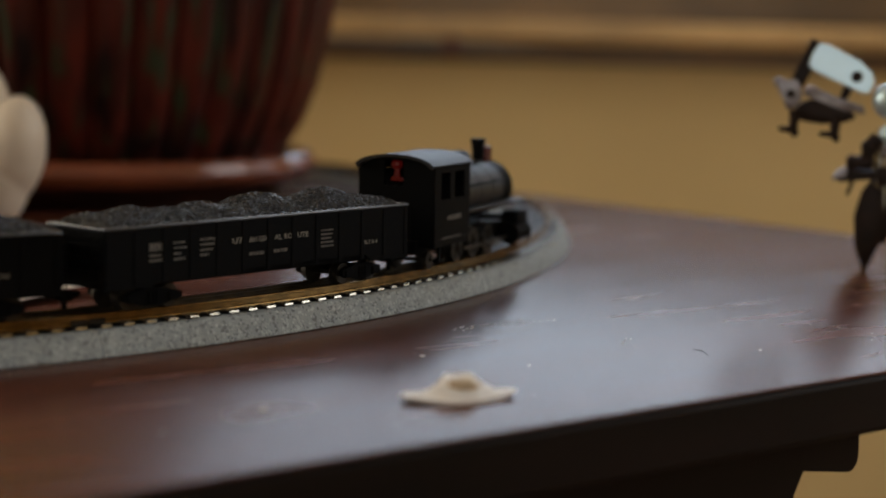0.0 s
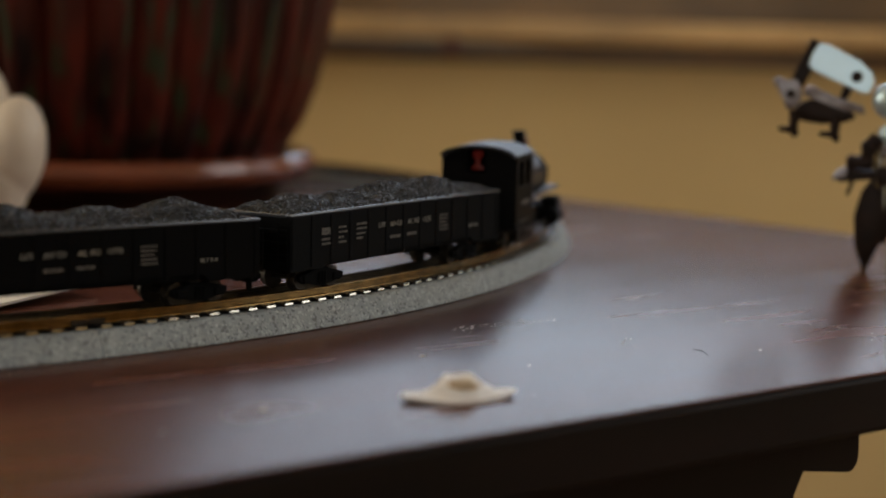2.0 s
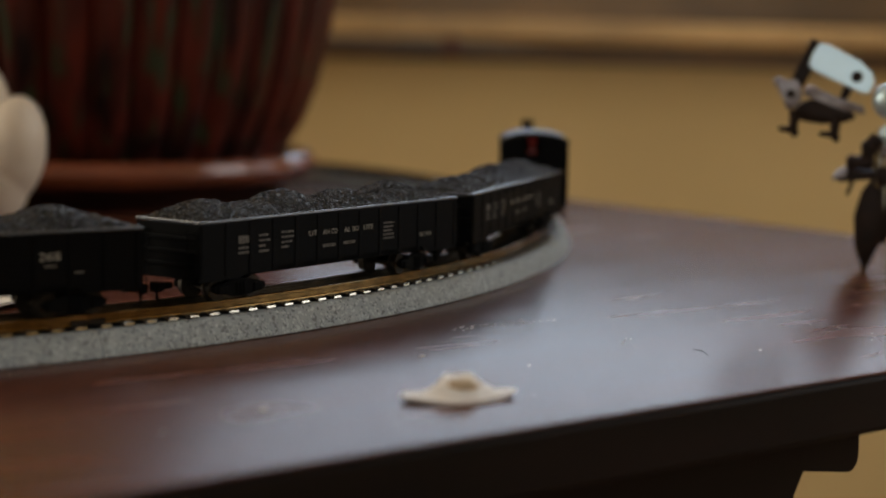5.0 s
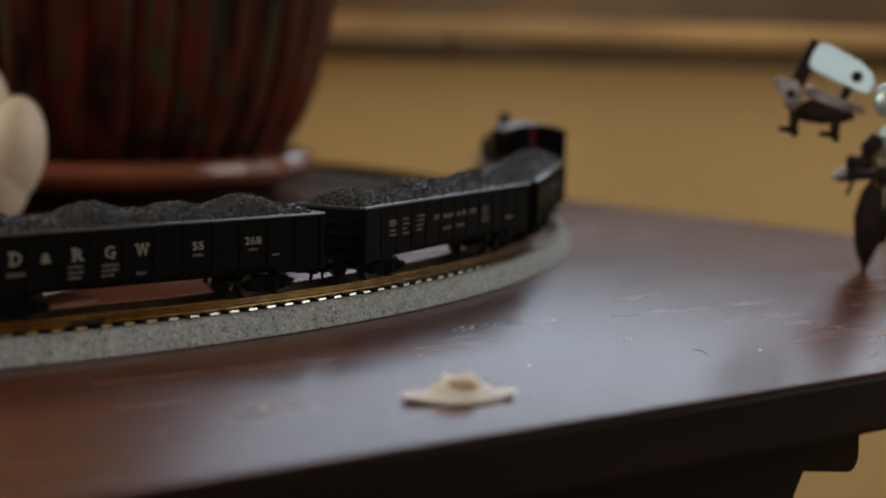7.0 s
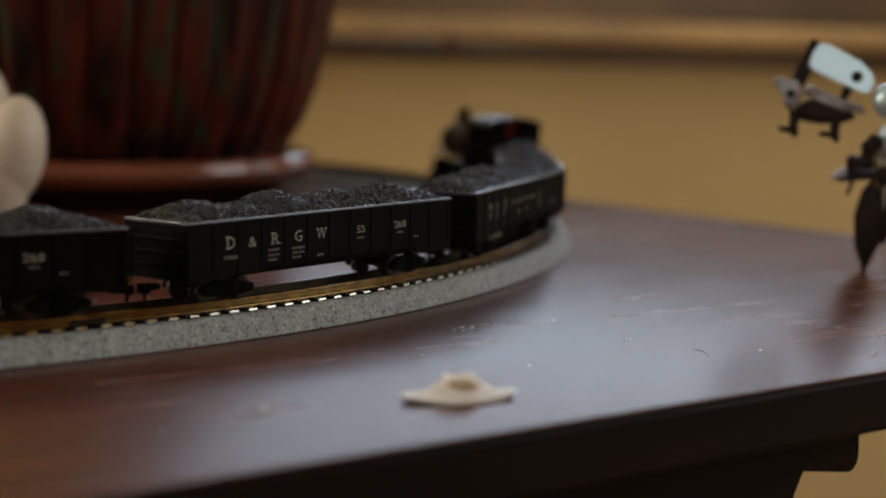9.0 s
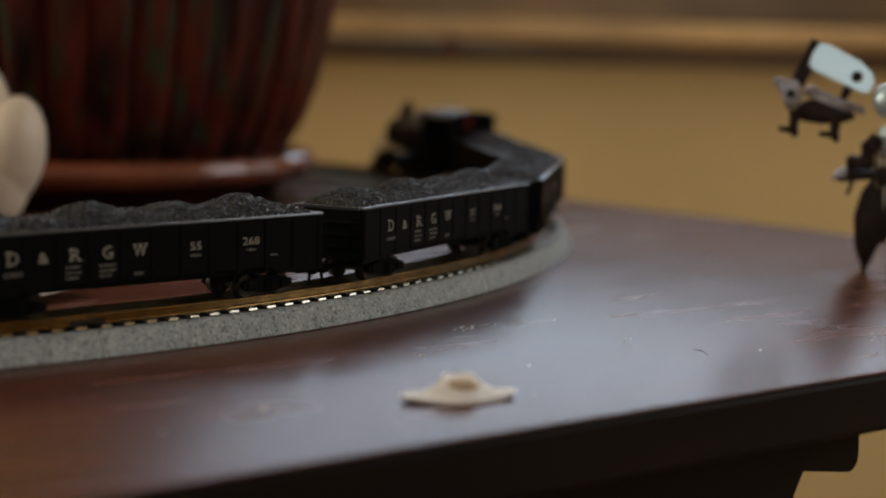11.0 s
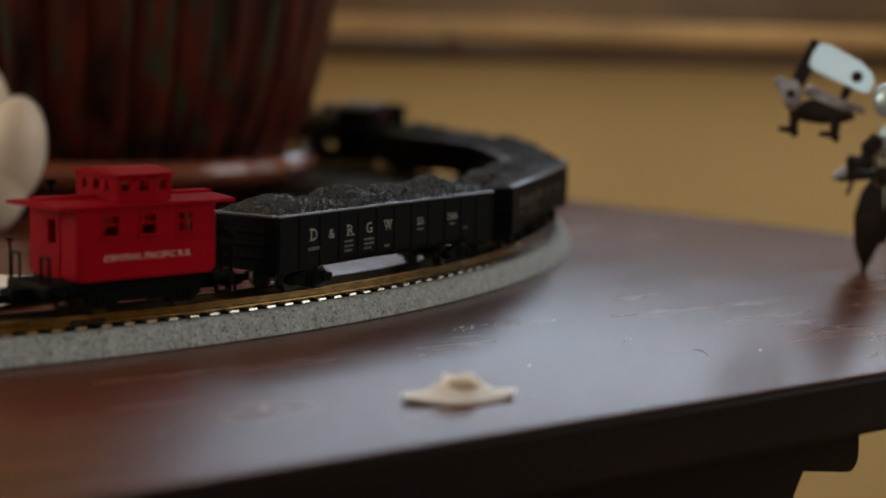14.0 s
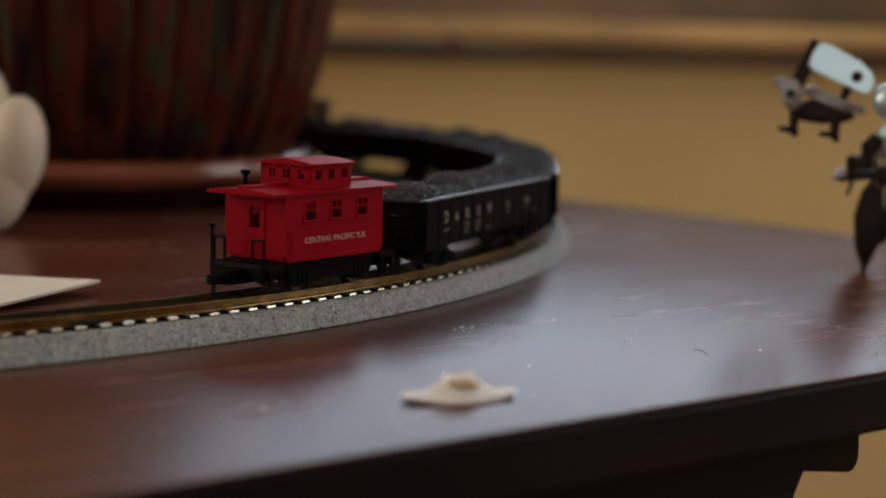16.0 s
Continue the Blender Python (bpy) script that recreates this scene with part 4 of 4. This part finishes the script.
def flower_pot():
    px, py = -0.156, 0.760
    s = tagged(empty("pot_saucer", on_table(px, py)), "glazed red-brown saucer under the big plant pot", "saucer")
    part("dish", lathe(bmesh.new(), [(0.080, 0.0), (0.083, 0.001), (0.087, 0.006), (0.093, 0.0085), (0.094, 0.013), (0.090, 0.013), (0.087, 0.0095), (0.02, 0.0095)], 96), SHADED_DISH, s, "dark brown dish with the rim's shadow painted in", smooth=True)
    part("rim", lathe(bmesh.new(), [(0.0915, 0.0095), (0.0955, 0.0090), (0.0992, 0.0112), (0.1005, 0.0145), (0.0990, 0.0180), (0.0955, 0.0195), (0.0920, 0.0180), (0.0905, 0.0140)], 96), SAUCER, s, "thick rounded glazed rim", smooth=True)
    p = tagged(empty("plant_pot", on_table(px, py, 0, 0.0097)), "large ribbed plant pot, red-brown glaze with green drips", "plant pot")
    prof = [(0.078, 0.0), (0.083, 0.004), (0.0875, 0.011), (0.0945, 0.022), (0.1005, 0.037), (0.1050, 0.055), (0.1085, 0.075), (0.1105, 0.095), (0.110, 0.115), (0.107, 0.135), (0.104, 0.150),
            (0.107, 0.158), (0.110, 0.164), (0.109, 0.170), (0.103, 0.170), (0.098, 0.158), (0.098, 0.148), (0.01, 0.148)]

    def ripple(a, z):
        k = min(1.0, max(0.0, (0.150 - z) / 0.03)) * min(1.0, 0.25 + z / 0.03)
        return 1.0 - 0.055 * k * (1 - abs(math.sin((a + math.pi / 2 - 0.229) * 19)) ** 0.5)

    part("vessel", lathe(bmesh.new(), prof, 608, ripple), POT, p, smooth=True)
    part("soil", lathe(bmesh.new(), [(0.0975, 0.1485), (0.0975, 0.151), (0.06, 0.154), (0.01, 0.155)], 48), SOIL, p, "dark potting soil", smooth=True)


flower_pot()


def blob(name, mat, lobes, label, category, m, rough=0.03):
    """A smooth solid of fused lobes: each is (centre, radii)."""
    bm = bmesh.new()
    bmesh.ops.create_icosphere(bm, subdivisions=5, radius=1)
    for v in bm.verts:
        d = v.co.normalized()
        best = 0.0
        for c, r in lobes:
            c, r = Vector(c), Vector(r)
            dd, cc = Vector((d.x / r.x, d.y / r.y, d.z / r.z)), Vector((c.x / r.x, c.y / r.y, c.z / r.z))
            a, b, k = dd.dot(dd), dd.dot(cc), cc.dot(cc) - 1
            disc = b * b - a * k
            if disc > 0:
                best = max(best, (b + math.sqrt(disc)) / a)
        v.co = d * best * (1 + rough * noise.noise(d * 2.3))
    bmesh.ops.smooth_vert(bm, verts=bm.verts, factor=0.5, use_axis_x=True, use_axis_y=True, use_axis_z=True)
    low = min(v.co.z for v in bm.verts)
    for v in bm.verts:
        v.co.z -= low
    ob = part(name, bm, mat, None, smooth=True)
    ob.matrix_basis = m
    return tagged(ob, label, category)


def conch():
    c = tagged(empty("conch_shell", on_table(-0.1570, 0.602)), "large smooth cream seashell with a thick folded lip", "seashell")
    body = blob("whorl", SHELL, [((0.001, 0.002, 0.001), (0.0150, 0.017, 0.0225)), ((-0.007, 0.006, 0.015), (0.0150, 0.016, 0.0250)), ((-0.006, 0.002, -0.012), (0.015, 0.015, 0.0110))],
                "", "", pose(0, 0, 0), 0.05)
    lip = blob("lip", SHELL, [((0.001, 0, 0.004), (0.0108, 0.0135, 0.0190)), ((-0.0012, -0.001, -0.006), (0.0094, 0.0115, 0.0178))], "", "", pose(0.0060, -0.006, 0.0010, 0, 9, 12), 0.03)
    for o in (body, lip):
        o.parent = c


conch()


def paper_card():
    """A stiff card, its corner curled up from the table; the corner is the origin, edges run along -x and -y."""
    bm = bmesh.new()
    n, m, w, d = 20, 16, 0.085, 0.105
    top, low = [], []
    for i in range(n + 1):
        for j in range(m + 1):
            x, y = -w * i / n, -d * j / m
            away = math.hypot(x, y)
            h = 0.0030 * max(0.0, 1 - away / 0.085) ** 1.2 + 0.0002
            top.append(bm.verts.new((x, y, h + 0.0007)))
            low.append(bm.verts.new((x, y, h)))
    k = m + 1
    for i in range(n):
        for j in range(m):
            a = i * k + j
            bm.faces.new((top[a], top[a + 1], top[a + k + 1], top[a + k]))
            bm.faces.new((low[a], low[a + k], low[a + k + 1], low[a + 1]))
    rim = [j for j in range(m + 1)] + [i * k + m for i in range(1, n + 1)] + [n * k + j for j in range(m - 1, -1, -1)] + [i * k for i in range(n - 1, 0, -1)]
    for a, b in zip(rim, rim[1:] + rim[:1]):
        bm.faces.new((top[a], top[b], low[b], low[a]))
    ob = part("paper_card", bm, PAPER, None, smooth=True)
    ob.matrix_basis = on_table(-0.0903, 0.4620, -27.5)
    tagged(ob, "off-white paper card with a lifted corner on the table", "card")


paper_card()


def small_shell():
    """A worn limpet-like fragment with a broken crown."""
    bm = bmesh.new()
    seg, rings = 44, 12
    grid = []
    for i in range(rings + 1):
        s = i / rings
        row = []
        for j in range(seg):
            a = 2 * math.pi * j / seg
            wide = 0.0056 + 0.0022 * abs(math.cos(a)) ** 3 + 0.0034 * abs(math.cos(a)) ** 12
            r = 0.0030 + (wide - 0.0022) * s ** 1.15 * (1 + 0.10 * noise.noise(Vector((math.cos(a) * 2, math.sin(a) * 2, 5))))
            h = 0.0050 * max(0.0, 1 - s * 1.3) ** 1.5 + 0.0005 * noise.noise(Vector((a * 2, s * 6, 1))) + 0.0010 * s * abs(math.cos(a)) ** 6 + 0.0009
            if i == 0:
                h += 0.0002 * math.sin(3 * a)
            row.append(bm.verts.new((r * math.cos(a) * 1.25, r * math.sin(a) * 1.1, h)))
        grid.append(row)
    for p, q in zip(grid, grid[1:]):
        for j in range(seg):
            bm.faces.new((p[j], p[(j + 1) % seg], q[(j + 1) % seg], q[j]))
    dip = bm.verts.new((0, 0, 0.0044))
    for j in range(seg):
        bm.faces.new((grid[0][(j + 1) % seg], grid[0][j], dip))
    base = [bm.verts.new((v.co.x * 0.93, v.co.y * 0.93, max(0.0, v.co.z - 0.0011))) for v in grid[-1]]
    for j in range(seg):
        bm.faces.new((grid[-1][j], grid[-1][(j + 1) % seg], base[(j + 1) % seg], base[j]))
    foot = bm.verts.new((0, 0, 0.0))
    for j in range(seg):
        bm.faces.new((base[j], base[(j + 1) % seg], foot))
    bmesh.ops.scale(bm, vec=(0.80, 0.85, 0.80), verts=bm.verts)
    ob = part("small_shell", bm, WORN, None, smooth=True)
    ob.matrix_basis = on_table(0.0036, 0.3345, 20)
    bm = bmesh.new()
    bmesh.ops.create_icosphere(bm, subdivisions=3, radius=1)
    for v in bm.verts:
        v.co = Vector((v.co.x * 0.0031, v.co.y * 0.0012, v.co.z * 0.0012)) * (1 + 0.35 * noise.noise(v.co * 2.2))
    crust = part("crust", bm, CRUST, ob, "brown stained hollow of the crown", smooth=True)
    crust.matrix_basis = pose(-0.0002, -0.0027, 0.0033, -40, 0, -20)
    tagged(ob, "small weathered cream shell fragment lying on the table", "seashell")


small_shell()


def ornament():
    """A little standing figure of bent metal scraps; local x to the right, z up, mm."""
    o = tagged(empty("metal_ornament", on_table(0.1315, 0.543, -8)), "small sculpture of polished and dark metal scraps", "ornament")
    o.scale = (0.875, 0.875, 0.875)
    blade = [(-2.0, 0), (-0.6, 0), (3.6, 9), (5.4, 17), (4.0, 26), (0.5, 33), (-3.2, 28), (-5.6, 19), (-4.8, 8)]
    part("blade", prism(bmesh.new(), blade, -1.0, 1.0, bevel=0.4), BRONZE, o, "dark bronze pointed blade", smooth=True)
    part("blade", prism(bmesh.new(), [(x * 0.8 + 6, z * 0.8 + 9) for x, z in blade], 1.2, 3.0, bevel=0.4), BRONZE, o, smooth=True)
    bm = bmesh.new()
    for a, b, r in (((4, 0, 20), (6, 0, 46), 0.9), ((7, 1, 18), (10, 1, 50), 1.2), ((2, 0, 30), (3, 0, 50), 1.6), ((12, 0, 0), (11, 0, 50), 1.3)):
        rod(bm, a, b, r)
    part("rod", bm, SILVER, o, smooth=True)
    bm = prism(bmesh.new(), [(-13.4, 31.8), (-12.4, 33.8), (-9.5, 36), (-3, 34.6), (4, 36), (4, 33.2), (-3, 32), (-11, 31.2)], -4, 4, bevel=0.4)
    part("wing", bm, BRONZE, o)
    bm = prism(bmesh.new(), [(-13.8, 31.7), (-12.6, 34.1), (-9.7, 36.2), (-8.6, 35.4), (-9.6, 32.6)], -4.3, 3.5, bevel=0.4)
    part("wing_tip", bm, TIN, o, "pale metal tip")
    bm = rod(bmesh.new(), (-6.0, -2, 34), (-8.4, -2, 26.5), 0.9, 0.6)
    part("spur", bm, BRONZE, o, smooth=True)
    bm = prism(bmesh.new(), [(2.5, 40), (2, 46), (5, 52), (10, 54), (13, 50), (10, 44), (6, 40.5)], -3.5, -1.5, bevel=0.6)
    part("cap", bm, SILVER, o, smooth=True)
    bm = boxed(-9.0, 0.5, -2.5, 2.5, 35.2, 40.5, bevel=1.4)
    box(bm, -4.0, 0.8, -2.5, 2.5, 39.5, 45.5, bevel=1.2)
    rod(bm, (-2, 0, 44), (0.5, 0, 48), 1.6, 1.0)
    part("knuckle", bm, BRONZE, o, smooth=True)
    bm = bmesh.new()
    bmesh.ops.create_uvsphere(bm, u_segments=18, v_segments=12, radius=6.3 * MM, matrix=Matrix.Translation((5.2 * MM, 0, 59.8 * MM)))
    bmesh.ops.create_uvsphere(bm, u_segments=18, v_segments=12, radius=3.6 * MM, matrix=Matrix.Translation((5 * MM, -2 * MM, 48 * MM)))
    part("bead", bm, ENAMEL, o, "polished round bead", smooth=True)
    for a in ((1.5, 5.5, -4.5, -2.0, 30, 37), (4.5, 9.0, -3.0, 1.0, 37, 43), (-1.0, 3.0, -4.0, -1.0, 43, 47.5), (8.0, 12.0, -3.0, 0.0, 44, 56)):
        part("scrap", boxed(*a, bevel=0.7), BRONZE if a[0] < 4 else TIN, o, smooth=True)
    # bright plate with a bolt hole and dark back
    plate = [(-11.5, -4.2), (-12.2, 0), (-11.5, 4.6), (-8, 5.6), (4, 5.0), (9.5, 3.2), (11.8, 0), (11.6, -4.0), (9, -5.0), (-8, -5.0)]
    p = part("plate", prism(bmesh.new(), plate, -0.9, 0.9, bevel=0.35), ENAMEL, o, "bright pale metal plate")
    p.matrix_basis = pose(-11.5 * MM, -2 * MM, 70.5 * MM, -8, 24, 0)
    bm = rod(bmesh.new(), (5.2, -1.3, -0.6), (5.2, 1.2, -0.6), 2.0)
    part("bolt", bm, BRONZE, p, "dark bolt", smooth=True)
    part("bracket", boxed(-14.5, -9.5, 1.2, 4.2, -11, 5.5, bevel=0.6), BRONZE, p)
    part("link", boxed(3.0, 6.0, 1.0, 3.5, -11, -4, bevel=0.5), BRONZE, p)
    bm = prism(bmesh.new(), [(-24.8, 61.2), (-24, 63.8), (-21, 64.2), (-12, 60.2), (-4, 57.8), (-3.6, 54.8), (-12, 56.6), (-20, 59.4)], -4.5, 4, bevel=0.6)
    part("saddle", bm, TIN, o, "pale bent metal strip", smooth=True)
    bm = prism(bmesh.new(), [(-35.5, 66), (-33.5, 67.5), (-31, 65.8), (-28, 67), (-25.6, 64.5), (-25.4, 60), (-27.5, 56.5), (-30.5, 56), (-32, 60)], -3.5, 3, bevel=0.7)
    part("head", bm, TIN, o, "dull metal head", smooth=True)
    part("eye", rod(bmesh.new(), (-29.4, -3.9, 61.6), (-29.4, -3.0, 61.6), 1.7), BRONZE, o, smooth=True)
    bm = prism(bmesh.new(), [(-28.5, 54.6), (-26, 58.2), (-22, 60), (-18, 59.4), (-9, 56.2), (-6, 53.8), (-10, 52), (-18, 51.2), (-25, 52)], -4.0, 3.5, bevel=1.2)
    part("belly", bm, BRONZE, o, "dark brown rounded underside", smooth=True)
    for x, z in ((-28.6, 56), (-14.4, 54.5)):
        bm = rod(bmesh.new(), (x + 1, -3, z), (x + 0.6, -3, z - 7.2), 2.0, 1.5)
        rod(bm, (x + 1.0, -3, z - 7.0), (x - 4.6, -3, z - 6.6), 1.5, 0.8)
        rod(bm, (x + 0.6, -3, z - 6.6), (x + 1.6, -3, z - 9.2), 1.7, 1.2)
        part("foot", bm, BRONZE, o, smooth=True)


ornament()

for i, (x, y, s) in enumerate(((-0.0040, 0.3800, 0.00042), (-0.0327, 0.3206, 0.0007), (-0.082, 0.286, 0.0005))):
    bm = bmesh.new()
    bmesh.ops.create_icosphere(bm, subdivisions=2, radius=s)
    for v in bm.verts:
        v.co.z = max(v.co.z * 0.6, -s * 0.3) + s * 0.3
        v.co.x *= 1.5 + 0.3 * noise.noise(v.co * 3000)
    ob = part("crumb", bm, CRUMB)
    ob.matrix_basis = on_table(x, y, 40 * i)
    tagged(ob, "tiny pale crumb on the table", "crumb", "crumbs on the table")


def dust():
    """Pale flecks of dust gathered in a short drift beside the roadbed and along the cup ring."""
    bm = bmesh.new()
    rnd = random.Random(31)
    spots = [(0.0018 + 0.0245 * u + rnd.gauss(0, 0.0012), 0.4149 + 0.021 * u - 0.003 * u * u + rnd.gauss(0, 0.0016)) for u in (rnd.random() for _ in range(70))]
    for _ in range(22):
        a = rnd.choice((rnd.uniform(-0.6, 0.9), rnd.uniform(2.6, 3.6)))
        r = 0.031 + rnd.gauss(0, 0.0016)
        spots.append((0.0725 + r * math.cos(a), 0.411 + r * math.sin(a)))
    spots += [(rnd.uniform(-0.10, 0.10), rnd.uniform(0.29, 0.44)) for _ in range(40)]
    lip = math.tan(math.radians(TURN))
    spots = [(x, y) for x, y in spots if y > CORNER.y + (x - CORNER.x) * lip + 0.004]
    for x, y in spots:
        s = rnd.uniform(0.00007, 0.00020)
        q = bmesh.ops.create_icosphere(bm, subdivisions=1, radius=s)["verts"]
        bmesh.ops.scale(bm, vec=(rnd.uniform(0.8, 2.2), rnd.uniform(0.7, 1.3), 0.5), verts=q)
        bmesh.ops.translate(bm, vec=(x, y, s * 0.3), verts=q)
    ob = part("dust", bm, CRUMB)
    ob.matrix_basis = on_table(0, 0)
    tagged(ob, "pale dust flecks scattered on the polished table", "dust", kind="stuff")


dust()


def fibre(points, m):
    bm = bmesh.new()
    for a, b in zip(points, points[1:]):
        rod(bm, a, b, 0.07, seg=6)
    ob = part("fibre", bm, HAIR)
    ob.matrix_basis = m
    tagged(ob, "thin dark curled fibre lying on the table", "fibre", "fibres on the table")


fibre([(i * 1.35, 0.9 * math.sin(i * 0.8), 0.1) for i in range(7)], on_table(0.0572, 0.3950, -68))


# ---- what moves ----
def ring_pose(angle, half_base):
    r = math.sqrt(R * R - half_base * half_base) - INSET * MM
    return pose(CX + r * math.cos(angle), CY + r * math.sin(angle), TOP + RAIL_TOP * MM, 0, 0, math.degrees(angle) + 90)


def travel(t):
    # the engine hurries a little about 11.5 s and drags at 14 s
    hitch = np.interp(t, (9.0, 11.4, 12.0, 12.5, 13.0, 13.5, 14.0, 14.5, 15.0, 15.5, 16.0), (0, 6.0, 4.4, 2.0, 0, -1.4, -2.5, -0.4, 0.8, 0.8, -0.8))
    return SPEED * t + GAIN * t * t + 0.001 * float(hitch)


def spin_rows(ob, r):
    x, y, z = ob.matrix_basis.translation
    rows = []
    for i in range(161):
        t = i * 0.1
        rows.append((t, pose(x, y, z, 0, math.degrees(travel(t) * R / r), 0)))
    return rows


def motions():
    train = [(ENGINE, -0.4030, 0.026)]
    for start, car in zip((-0.7214, -1.0492, -1.3933, -1.7379), CARS):
        train.append((car, start, 0.033))
    train.append((CABOOSE, -1.9960, 0.010))
    for thing, start, base in train:
        walk(thing, [(t * 0.5, ring_pose(start + travel(t * 0.5), base)) for t in range(33)])
        for o in thing.children_recursive:
            if o.name.startswith("wheelset"):
                walk(o, spin_rows(o, o.matrix_basis.translation.z))


motions()
